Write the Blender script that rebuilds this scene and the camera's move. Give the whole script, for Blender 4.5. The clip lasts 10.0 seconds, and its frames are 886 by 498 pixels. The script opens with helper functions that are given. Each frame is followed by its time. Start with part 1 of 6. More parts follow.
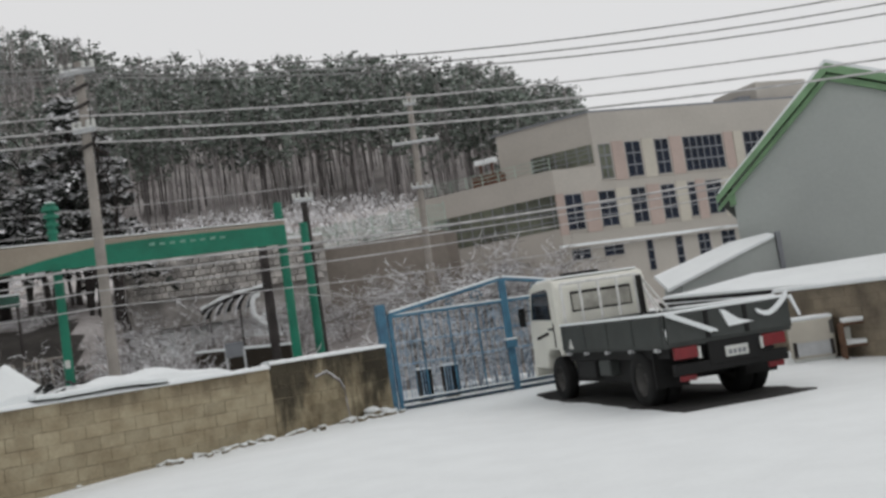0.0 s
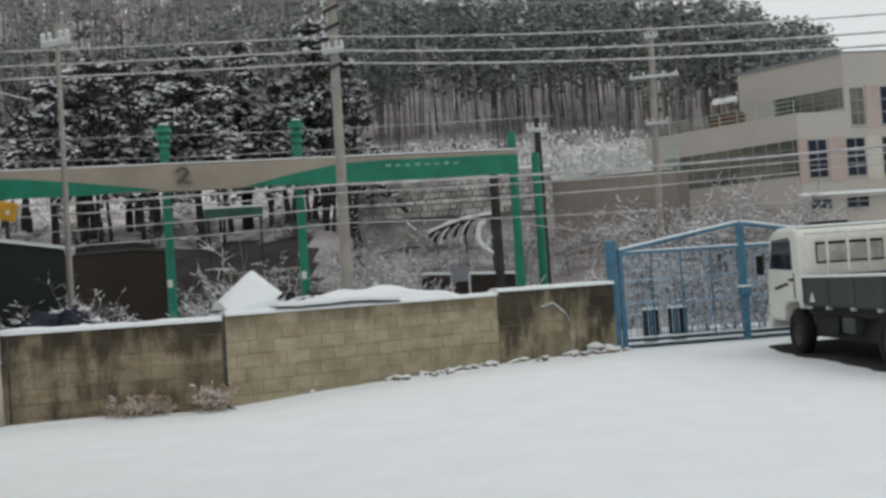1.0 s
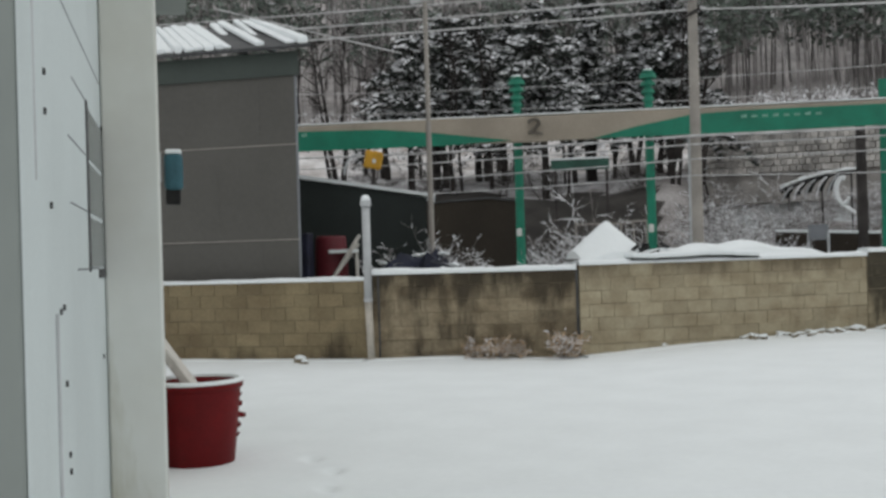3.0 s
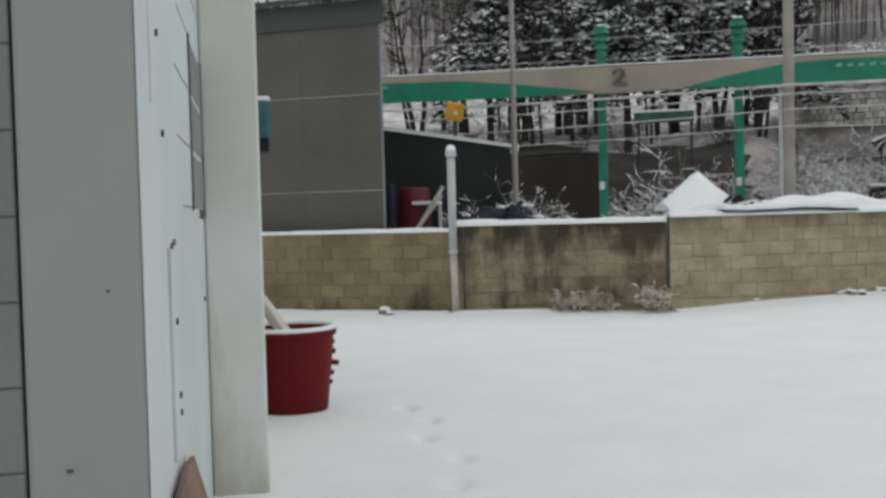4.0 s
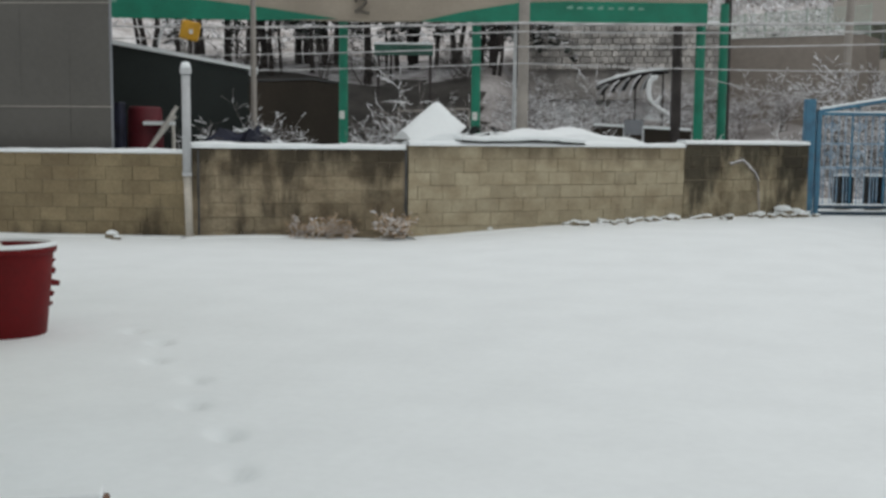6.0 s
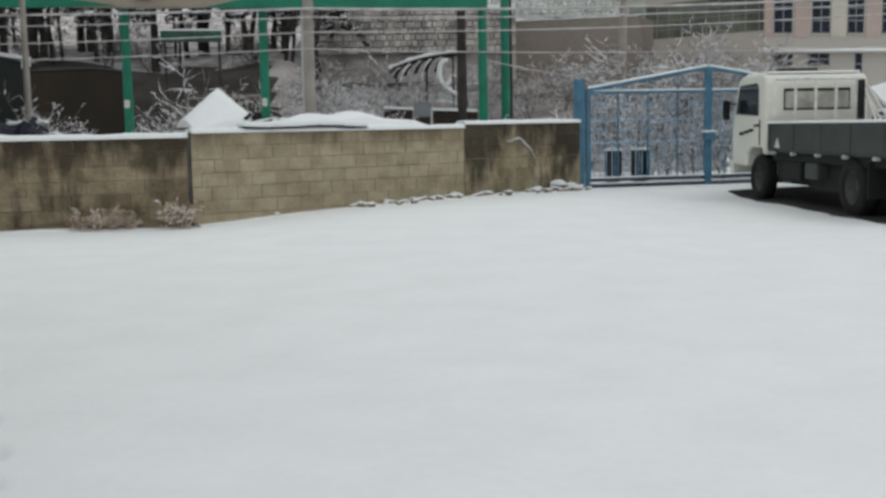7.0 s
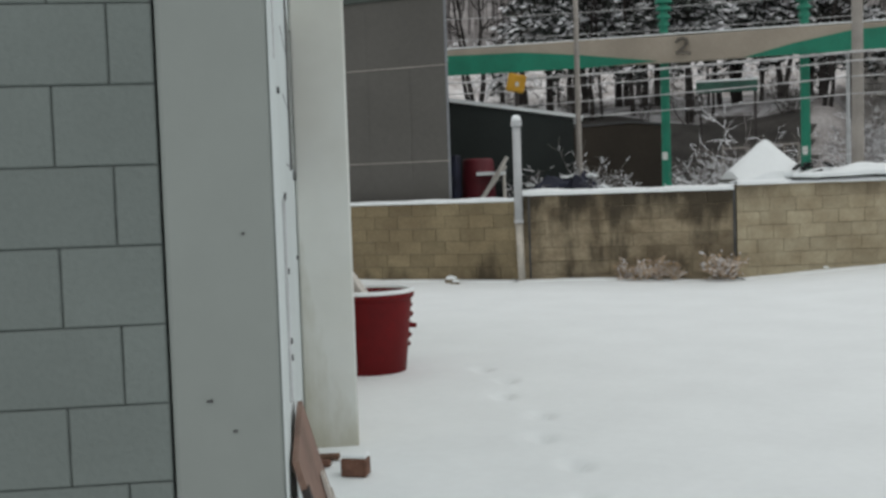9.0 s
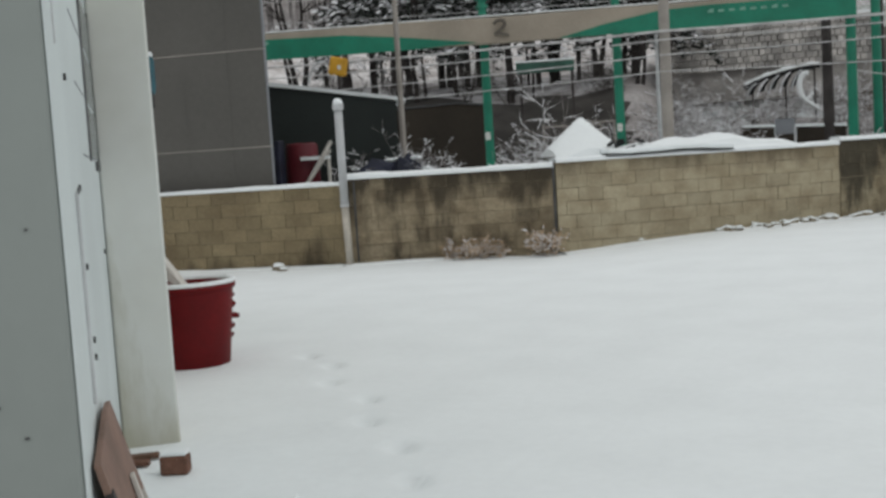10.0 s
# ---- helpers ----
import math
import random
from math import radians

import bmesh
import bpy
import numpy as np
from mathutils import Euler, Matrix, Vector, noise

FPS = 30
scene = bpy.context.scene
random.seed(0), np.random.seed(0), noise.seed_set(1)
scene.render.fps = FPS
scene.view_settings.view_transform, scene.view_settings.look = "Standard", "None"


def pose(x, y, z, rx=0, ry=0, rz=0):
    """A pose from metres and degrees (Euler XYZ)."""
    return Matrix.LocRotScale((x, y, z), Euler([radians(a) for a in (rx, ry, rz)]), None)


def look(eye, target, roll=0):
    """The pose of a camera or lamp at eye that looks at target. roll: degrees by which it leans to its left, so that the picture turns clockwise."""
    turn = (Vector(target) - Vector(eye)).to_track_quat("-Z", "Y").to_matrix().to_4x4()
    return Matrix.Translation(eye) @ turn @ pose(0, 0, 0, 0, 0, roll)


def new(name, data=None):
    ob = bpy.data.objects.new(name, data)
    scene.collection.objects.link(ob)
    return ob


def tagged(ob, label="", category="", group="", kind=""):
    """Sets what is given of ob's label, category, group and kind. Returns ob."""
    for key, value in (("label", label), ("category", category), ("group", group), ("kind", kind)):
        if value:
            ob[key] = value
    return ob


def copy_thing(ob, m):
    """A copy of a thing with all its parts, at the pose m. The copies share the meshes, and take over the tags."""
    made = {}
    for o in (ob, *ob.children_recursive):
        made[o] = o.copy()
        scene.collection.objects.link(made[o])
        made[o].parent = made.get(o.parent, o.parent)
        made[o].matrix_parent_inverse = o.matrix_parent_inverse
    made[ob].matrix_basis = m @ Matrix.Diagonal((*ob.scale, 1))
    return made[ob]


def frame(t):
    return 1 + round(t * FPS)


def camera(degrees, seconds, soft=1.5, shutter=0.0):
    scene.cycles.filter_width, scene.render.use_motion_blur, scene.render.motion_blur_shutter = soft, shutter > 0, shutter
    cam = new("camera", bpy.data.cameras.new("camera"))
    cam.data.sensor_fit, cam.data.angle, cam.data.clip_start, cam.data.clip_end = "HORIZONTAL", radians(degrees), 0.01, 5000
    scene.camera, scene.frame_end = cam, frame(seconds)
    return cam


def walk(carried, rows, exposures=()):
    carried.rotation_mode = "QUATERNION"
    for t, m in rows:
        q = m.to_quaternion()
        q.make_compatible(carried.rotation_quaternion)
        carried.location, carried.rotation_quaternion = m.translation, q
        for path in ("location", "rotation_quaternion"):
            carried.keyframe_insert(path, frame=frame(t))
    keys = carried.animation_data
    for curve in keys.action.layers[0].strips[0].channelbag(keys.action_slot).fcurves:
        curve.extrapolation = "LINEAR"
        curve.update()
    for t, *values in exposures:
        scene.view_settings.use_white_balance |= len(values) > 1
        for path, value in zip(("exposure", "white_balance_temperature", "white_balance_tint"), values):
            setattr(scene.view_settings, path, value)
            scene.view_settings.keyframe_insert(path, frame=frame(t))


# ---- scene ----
cam = camera(45.3, 10.0, soft=2.95)
PATH = [
    (0, (-0.433, -0.171, 1.531), (-0.412, 1.823, 1.679), -8.5),
    (0.5, (-0.505, -0.012, 1.52), (-0.684, 1.975, 1.668), -6.6),
    (1, (-0.646, -0.055, 1.542), (-1.048, 1.903, 1.609), -3.8),
    (1.5, (-0.736, -0.015, 1.51), (-1.303, 1.903, 1.55), -1.4),
    (2, (-0.802, 0.001, 1.501), (-1.475, 1.885, 1.51), -0.6),
    (2.5, (-0.856, -0.062, 1.524), (-1.7, 1.751, 1.514), -0.9),
    (3, (-0.949, -0.068, 1.512), (-1.939, 1.670, 1.522), -1.7),
    (3.2, (-1.048, -0.008, 1.486), (-2.085, 1.702, 1.500), -1.9),
    (4.3, (-1.203, 0.033, 1.437), (-2.318, 1.689, 1.327), -1.7),
    (4.5, (-1.193, 0.003, 1.427), (-2.289, 1.671, 1.293), -1.7),
    (5, (-1.221, 0.016, 1.407), (-2.194, 1.758, 1.269), -0.2),
    (5.5, (-1.304, 0.061, 1.380), (-2.214, 1.834, 1.220), 0.2),
    (6, (-1.323, 0.197, 1.325), (-1.991, 2.072, 1.127), 0.5),
    (6.2, (-1.306, 0.304, 1.313), (-1.841, 2.219, 1.1), 0.0),
    (7.3, (-0.842, -0.317, 1.329), (-1.158, 1.644, 1.101), -1.1),
    (7.5, (-0.862, -0.403, 1.381), (-1.405, 1.513, 1.195), -3.0),
    (7.7, (-1.015, -0.181, 1.418), (-1.832, 1.639, 1.274), -4.7),
    (8, (-1.215, -0.113, 1.369), (-2.235, 1.604, 1.248), -4.0),
    (8.5, (-1.245, -0.175, 1.371), (-2.425, 1.436, 1.275), -2.0),
    (9, (-1.238, -0.172, 1.376), (-2.435, 1.426, 1.263), -1.9),
    (9.5, (-1.224, -0.123, 1.362), (-2.361, 1.513, 1.187), -2.5),
    (10, (-1.192, -0.104, 1.373), (-2.123, 1.659, 1.214), -3.6),
]
walk(cam, [(t, look(eye, target, roll)) for t, eye, target, roll in PATH], exposures=[(0.0, 0.0, 6560, 9), (1.0, 0.04, 6440, 6.5), (2.0, -0.08, 6430, 6), (2.5, 0.0, 6430, 6), (4.5, 0.04, 6430, 6), (10.0, 0.05, 6460, 6)])

# ---- world, sun ----
world = bpy.data.worlds.new("overcast")
scene.world = world
world.use_nodes = True
wt = world.node_tree
wbg = wt.nodes["Background"]
sky = wt.nodes.new("ShaderNodeTexSky")
sky.sky_type = "NISHITA"
sky.sun_disc = False
sky.sun_elevation = radians(58)
sky.sun_rotation = radians(74)
cloud = wt.nodes.new("ShaderNodeMix")
cloud.data_type = "RGBA"
cloud.inputs["Factor"].default_value = 0.93
cloud.inputs["B"].default_value = (7.6, 7.55, 7.6, 1)
wt.links.new(sky.outputs[0], cloud.inputs["A"])
wt.links.new(cloud.outputs["Result"], wbg.inputs["Color"])
wbg.inputs["Strength"].default_value = 0.1
sun = new("sun", bpy.data.lights.new("sun", "SUN"))
sun.data.energy, sun.data.angle, sun.data.color = 0.3, radians(25), (1, 0.97, 0.93)
sun.matrix_world = look((7, 2, 12), (0, 0, 0))

# ---- materials ----


def mat(name, col, rough=0.8, metal=0.0, var=0.25, scale=3.0, fine=40.0, bump=0.15, col2=None, stretch=(1, 1, 1), isl=0.0, obj=0.0, spec=0.4, streaked=None):
    m = bpy.data.materials.new(name)
    m.use_nodes = True
    nt = m.node_tree
    L = nt.links.new
    b = nt.nodes["Principled BSDF"]
    b.inputs["Roughness"].default_value = rough
    b.inputs["Metallic"].default_value = metal
    b.inputs["Specular IOR Level"].default_value = spec
    tc = nt.nodes.new("ShaderNodeNewGeometry")
    mp = nt.nodes.new("ShaderNodeMapping")
    mp.inputs["Scale"].default_value = stretch
    L(tc.outputs["Position"], mp.inputs["Vector"])
    n1 = nt.nodes.new("ShaderNodeTexNoise")
    n1.inputs["Scale"].default_value = scale
    n1.inputs["Detail"].default_value = 5
    n2 = nt.nodes.new("ShaderNodeTexNoise")
    n2.inputs["Scale"].default_value = fine
    n2.inputs["Detail"].default_value = 3
    L(mp.outputs[0], n1.inputs["Vector"])
    L(mp.outputs[0], n2.inputs["Vector"])
    c2 = col2 or tuple(max(0, c * (1 - 1.6 * var)) for c in col)
    r1 = nt.nodes.new("ShaderNodeMapRange")
    r1.inputs["From Min"].default_value, r1.inputs["From Max"].default_value = 0.35, 0.68
    L(n1.outputs["Fac"], r1.inputs["Value"])
    mx = nt.nodes.new("ShaderNodeMix")
    mx.data_type = "RGBA"
    mx.inputs["A"].default_value = (*col, 1)
    mx.inputs["B"].default_value = (*c2, 1)
    L(r1.outputs[0], mx.inputs["Factor"])
    base = mx.outputs["Result"]
    if streaked:
        # ragged streaks of a second tone, water stains under the wall tops; a negative length gathers them towards the
        # ground: (tone, streak scale, top, length, coverage)
        tone, dscale, dtop, dlen, cover = streaked
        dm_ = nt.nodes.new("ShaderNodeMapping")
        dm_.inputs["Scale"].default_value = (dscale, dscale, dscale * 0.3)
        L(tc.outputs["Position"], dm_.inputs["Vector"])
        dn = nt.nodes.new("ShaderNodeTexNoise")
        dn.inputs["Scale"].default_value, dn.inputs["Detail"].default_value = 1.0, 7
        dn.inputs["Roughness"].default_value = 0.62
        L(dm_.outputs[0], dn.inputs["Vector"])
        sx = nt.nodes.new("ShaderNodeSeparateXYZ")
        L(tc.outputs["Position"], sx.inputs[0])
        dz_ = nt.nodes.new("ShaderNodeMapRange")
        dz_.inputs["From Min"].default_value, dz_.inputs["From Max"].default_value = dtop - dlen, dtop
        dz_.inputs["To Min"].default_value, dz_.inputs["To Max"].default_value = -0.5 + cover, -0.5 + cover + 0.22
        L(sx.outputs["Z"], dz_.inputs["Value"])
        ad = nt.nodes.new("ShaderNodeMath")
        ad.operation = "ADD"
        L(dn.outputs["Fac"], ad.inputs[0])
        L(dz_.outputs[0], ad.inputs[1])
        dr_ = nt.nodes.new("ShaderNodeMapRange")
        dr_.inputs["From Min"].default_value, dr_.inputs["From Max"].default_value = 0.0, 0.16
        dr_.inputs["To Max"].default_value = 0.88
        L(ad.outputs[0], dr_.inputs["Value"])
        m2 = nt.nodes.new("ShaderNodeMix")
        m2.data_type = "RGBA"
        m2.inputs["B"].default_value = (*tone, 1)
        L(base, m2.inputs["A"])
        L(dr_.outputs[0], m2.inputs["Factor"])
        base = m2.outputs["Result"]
    hs = nt.nodes.new("ShaderNodeHueSaturation")
    L(base, hs.inputs["Color"])
    r2 = nt.nodes.new("ShaderNodeMapRange")
    r2.inputs["From Min"].default_value, r2.inputs["From Max"].default_value = 0.25, 0.75
    r2.inputs["To Min"].default_value, r2.inputs["To Max"].default_value = 1 - var * 0.6, 1 + var * 0.6
    L(n2.outputs["Fac"], r2.inputs["Value"])
    val = r2.outputs[0]
    for amount, src in ((isl, lambda: tc.outputs["Random Per Island"]), (obj, lambda: nt.nodes.new("ShaderNodeObjectInfo").outputs["Random"])):
        if amount:
            r3 = nt.nodes.new("ShaderNodeMapRange")
            r3.inputs["To Min"].default_value, r3.inputs["To Max"].default_value = 1 - amount, 1 + amount
            L(src(), r3.inputs["Value"])
            mu = nt.nodes.new("ShaderNodeMath")
            mu.operation = "MULTIPLY"
            L(val, mu.inputs[0])
            L(r3.outputs[0], mu.inputs[1])
            val = mu.outputs[0]
    L(val, hs.inputs["Value"])
    L(hs.outputs[0], b.inputs["Base Color"])
    if bump:
        bp = nt.nodes.new("ShaderNodeBump")
        bp.inputs["Strength"].default_value = bump
        bp.inputs["Distance"].default_value = 0.02
        L(n2.outputs["Fac"], bp.inputs["Height"])
        L(bp.outputs[0], b.inputs["Normal"])
    return m


SNOW = mat("snow", (0.82, 0.85, 0.86), 0.75, var=0.03, scale=1.5, fine=14, bump=0.1)
DIRTSNOW = mat("thin_snow", (0.72, 0.70, 0.70), 0.85, var=0.35, scale=0.6, fine=9, col2=(0.32, 0.28, 0.26))
# greyer than the yard snow, with dark patches
BANK = mat("grey_bank_snow", (0.50, 0.49, 0.50), 0.9, var=0.4, scale=0.9, fine=6, col2=(0.17, 0.155, 0.15), bump=0.4)
# near-black: the shade beneath the bank's conifers is put into the colour
EARTH = mat("shade_dark_earth", (0.016, 0.014, 0.012), 0.95, var=0.4, scale=0.8, fine=8, col2=(0.045, 0.040, 0.036), bump=0.6)
WOODFLOOR = mat("forest_floor", (0.55, 0.52, 0.51), 0.95, var=0.25, scale=0.22, fine=2.5, col2=(0.33, 0.30, 0.295), bump=0.3)
BRUSH = mat("brushy_slope", (0.15, 0.135, 0.13), 0.95, var=0.4, scale=0.7, fine=7, col2=(0.33, 0.31, 0.305), bump=0.5)
BLOCKTAN = mat("tan_block", (0.375, 0.325, 0.225), 0.92, var=0.22, scale=2.3, fine=24, col2=(0.27, 0.222, 0.145), bump=0.4, obj=0.1, stretch=(1.1, 1.1, 1.6), streaked=((0.17, 0.135, 0.088), 1.3, 1.3, 0.4, -0.08))
BLOCKBROWN = mat("brown_block", (0.285, 0.235, 0.158), 0.92, var=0.3, scale=2.6, fine=22, col2=(0.155, 0.12, 0.076), bump=0.4, obj=0.16, stretch=(1.1, 1.1, 1.5), streaked=((0.040, 0.031, 0.020), 2.3, 1.24, 0.6, -0.025))
BLOCKDARK = mat("dark_block", (0.32, 0.275, 0.185), 0.95, var=0.35, scale=2.6, fine=24, col2=(0.17, 0.135, 0.085), bump=0.4, obj=0.2, stretch=(1.4, 1.4, 1.2), streaked=((0.026, 0.022, 0.015), 2.2, 1.36, 0.85, -0.01))
BLOCKYEL = mat("ochre_block", (0.255, 0.205, 0.122), 0.92, var=0.25, scale=1.3, fine=26, col2=(0.165, 0.125, 0.072), bump=0.3, obj=0.12, streaked=((0.040, 0.029, 0.017), 1.2, -0.1, -0.7, -0.16))
MORTAR = mat("mortar", (0.255, 0.215, 0.148), 0.95, var=0.4, scale=3, fine=30, bump=0.4, col2=(0.12, 0.098, 0.066))
GREYBLOCK = mat("painted_grey_block", (0.165, 0.19, 0.18), 0.75, var=0.08, scale=1.5, fine=60, bump=0.25, obj=0.04)
# the second tone grows denser towards the bottom here
GREYPAINT = mat("painted_grey_plaster", (0.255, 0.277, 0.262), 0.75, var=0.05, scale=1.3, fine=7, bump=0.05, streaked=((0.17, 0.165, 0.145), 1.8, -0.1, -0.8, -0.2))
WHITEPAINT = mat("painted_white_plaster", (0.65, 0.665, 0.635), 0.75, var=0.035, scale=1.4, fine=9, bump=0.03, col2=(0.575, 0.575, 0.525), streaked=((0.40, 0.385, 0.30), 1.6, -0.1, -0.75, -0.13))
BLUEWHITE = mat("painted_pale_plaster", (0.60, 0.65, 0.65), 0.75, var=0.06, scale=1.2, fine=60, bump=0.06)
GREYJOINT = mat("grey_mortar", (0.115, 0.13, 0.123), 0.9, var=0.3, scale=4, fine=30)
JOINT = mat("dark_joint", (0.10, 0.10, 0.10), 0.95, var=0.4)
SIDING = mat("grey_siding", (0.102, 0.096, 0.087), 0.7, var=0.1, scale=0.7, fine=15, bump=0.05)
FASCIA = mat("green_grey_fascia", (0.055, 0.068, 0.06), 0.6, var=0.15, scale=1, fine=20)
SHEDGREEN = mat("dark_green_sheet", (0.016, 0.023, 0.021), 0.6, var=0.2, scale=1, fine=20)
GREENPAINT = mat("green_steel", (0.011, 0.20, 0.122), 0.5, var=0.18, scale=2, fine=25, bump=0.05)
BOARDGREEN = mat("faded_green_board", (0.04, 0.115, 0.085), 0.6, var=0.25, scale=2, fine=20, bump=0.05)
BEIGE = mat("beige_panel", (0.36, 0.31, 0.25), 0.7, var=0.12, scale=1, fine=20, bump=0.05)
BLUEPAINT = mat("blue_gate_paint", (0.065, 0.195, 0.295), 0.5, var=0.2, scale=5, fine=40, bump=0.1, col2=(0.05, 0.125, 0.20))
# gate blue with the shadow on the bottom rails painted in
BLUESHADE = mat("shaded_blue_rail", (0.03, 0.062, 0.095), 0.6, var=0.3, scale=6, fine=40, bump=0.1)
BLUEFROST = mat("frosted_blue_bar", (0.42, 0.52, 0.62), 0.7, var=0.3, scale=9, fine=60, col2=(0.13, 0.25, 0.38), bump=0.1)
TRUCKWHITE = mat("cream_truck_paint", (0.74, 0.735, 0.665), 0.35, var=0.05, scale=2, fine=30, bump=0.02, spec=0.5)
FROST = mat("frosted_white_steel", (0.74, 0.74, 0.72), 0.7, var=0.15, scale=8, fine=40, bump=0.1)
BEDGREY = mat("dark_bed_panel", (0.052, 0.058, 0.055), 0.55, var=0.15, scale=3, fine=40, bump=0.05)
CHASSIS = mat("chassis_black", (0.005, 0.005, 0.005), 0.7, var=0.3, scale=6, fine=40)
RUBBER = mat("tyre_rubber", (0.006, 0.006, 0.006), 0.85, var=0.3, scale=8, fine=60)
RIM = mat("wheel_steel", (0.07, 0.068, 0.065), 0.5, metal=0.5, var=0.25, scale=9, fine=50)
LAMPRED = mat("red_lamp", (0.19, 0.006, 0.011), 0.3, var=0.15, scale=8, fine=40, bump=0, spec=0.5)
PLATE = mat("plate_metal", (0.62, 0.63, 0.60), 0.5, var=0.08)
GLASSDARK = mat("dark_glass", (0.02, 0.024, 0.03), 0.08, var=0.2, scale=2, bump=0, spec=0.6)
WINBLUE = mat("blue_window_glass", (0.010, 0.016, 0.034), 0.35, var=0.4, scale=0.7, fine=3, bump=0, spec=0.22)
REDTUB = mat("red_rubber_tub", (0.135, 0.0045, 0.006), 0.6, var=0.15, scale=5, fine=26, bump=0.1, spec=0.2)
WOODPALE = mat("pale_wood", (0.66, 0.63, 0.58), 0.8, var=0.15, scale=6, fine=40, stretch=(1, 1, 0.3))
WOODBROWN = mat("brown_wood", (0.17, 0.095, 0.06), 0.8, var=0.3, scale=6, fine=40, stretch=(1, 1, 0.3))
CARD = mat("brown_board", (0.25, 0.16, 0.125), 0.85, var=0.2, scale=3, fine=30)
BRICKRED = mat("red_brick", (0.19, 0.095, 0.065), 0.9, var=0.3, scale=10, fine=50, bump=0.4)
TEAL = mat("teal_metal", (0.035, 0.115, 0.145), 0.5, var=0.2, scale=4)
PVC = mat("grey_pipe", (0.50, 0.51, 0.52), 0.5, var=0.1, scale=4, fine=30, bump=0.03)
PVCTAN = mat("weathered_pipe", (0.50, 0.46, 0.40), 0.6, var=0.2, scale=4, fine=30, bump=0.05)
CONCPOLE = mat("concrete_pole", (0.36, 0.33, 0.30), 0.9, var=0.15, scale=2, fine=25, bump=0.15)
DARKPOLE = mat("dark_wood_pole", (0.06, 0.052, 0.05), 0.9, var=0.3, scale=2, fine=25)
CABLE = mat("frosted_cable", (0.62, 0.61, 0.61), 0.8, var=0.25, scale=3, fine=20, bump=0)
CABLEDARK = mat("grey_cable", (0.33, 0.325, 0.325), 0.8, var=0.25, scale=3, fine=20, bump=0)
BARK = mat("bark", (0.034, 0.028, 0.026), 0.95, var=0.35, scale=3, fine=20, isl=0.35)
# pale grey: the haze over the hillside woods is mixed into this bark colour
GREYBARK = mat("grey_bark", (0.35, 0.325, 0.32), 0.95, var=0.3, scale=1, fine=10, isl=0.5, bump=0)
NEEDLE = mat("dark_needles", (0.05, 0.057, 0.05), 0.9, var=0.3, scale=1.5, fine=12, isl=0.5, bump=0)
# far needles, paled by distance haze put into the colour
HAZYNEEDLE = mat("hazed_needles", (0.205, 0.24, 0.21), 0.95, var=0.28, scale=0.12, fine=3, isl=0.45, bump=0)
TREESNOW = mat("branch_snow", (0.80, 0.80, 0.82), 0.8, var=0.12, scale=2, fine=10, isl=0.15, bump=0)
# far snow, greyed by the same painted haze
FLECK = mat("hazed_snow_fleck", (0.45, 0.45, 0.45), 0.9, var=0.2, scale=0.3, fine=3, isl=0.3, bump=0)
FROSTTWIG = mat("frosted_twig", (0.26, 0.235, 0.225), 0.9, var=0.25, scale=2, fine=12, isl=0.5, bump=0)
DARKTWIG = mat("dark_twig", (0.075, 0.066, 0.062), 0.95, var=0.3, scale=2, fine=12, isl=0.4, bump=0)
# bare ground, darkened further to carry the shade under the truck
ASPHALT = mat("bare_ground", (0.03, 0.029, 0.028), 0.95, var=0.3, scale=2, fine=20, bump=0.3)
DRYTWIG = mat("dry_weed_stem", (0.60, 0.46, 0.33), 0.9, var=0.3, scale=4, fine=20, isl=0.4, bump=0)
DRYLEAF = mat("dry_leaf", (0.50, 0.36, 0.22), 0.9, var=0.3, scale=6, isl=0.4, bump=0)
FACADE = mat("beige_facade", (0.465, 0.435, 0.395), 0.85, var=0.07, scale=0.3, fine=6, bump=0.05)
PINK = mat("pink_pier", (0.47, 0.375, 0.335), 0.85, var=0.08, scale=0.5, fine=6, bump=0.05)
CREAM = mat("cream_pier", (0.55, 0.515, 0.445), 0.85, var=0.08, scale=0.5, fine=6, bump=0.05)
WINFRAME = mat("window_frame_grey", (0.22, 0.23, 0.25), 0.6, var=0.1)
OLIVEGLASS = mat("olive_glazing", (0.15, 0.16, 0.12), 0.35, var=0.4, scale=0.5, fine=3, bump=0, spec=0.25)
HOUSEGREY = mat("house_grey_render", (0.40, 0.425, 0.41), 0.85, var=0.06, scale=0.5, fine=12, bump=0.08)
HOUSEGREEN = mat("light_green_trim", (0.20, 0.34, 0.19), 0.6, var=0.15, scale=1.5, fine=20, bump=0.05)
STONE = mat("retaining_stone", (0.60, 0.57, 0.54), 0.95, var=0.3, scale=1, fine=8, isl=0.3, bump=0.3)
SLOPEWALL = mat("brown_concrete_slope", (0.25, 0.22, 0.192), 0.95, var=0.15, scale=0.2, fine=4, bump=0.2)
FENCEGREEN = mat("pale_green_fence", (0.42, 0.50, 0.44), 0.7, var=0.2, scale=1, fine=8)
YELLOW = mat("yellow_plastic", (0.62, 0.33, 0.025), 0.5, var=0.15, scale=3)
REDBOX = mat("dark_red_plastic", (0.13, 0.012, 0.02), 0.6, var=0.2, scale=3)
NAVY = mat("navy_tarp", (0.016, 0.019, 0.042), 0.7, var=0.4, scale=3)
OLIVE = mat("olive_brown_sheet", (0.034, 0.026, 0.018), 0.85, var=0.2, scale=0.8, fine=10)
CORRUG = mat("dark_corrugated", (0.07, 0.07, 0.072), 0.7, var=0.3, scale=2)
SIGNWHITE = mat("white_lettering", (0.19, 0.38, 0.30), 0.6, var=0.2)
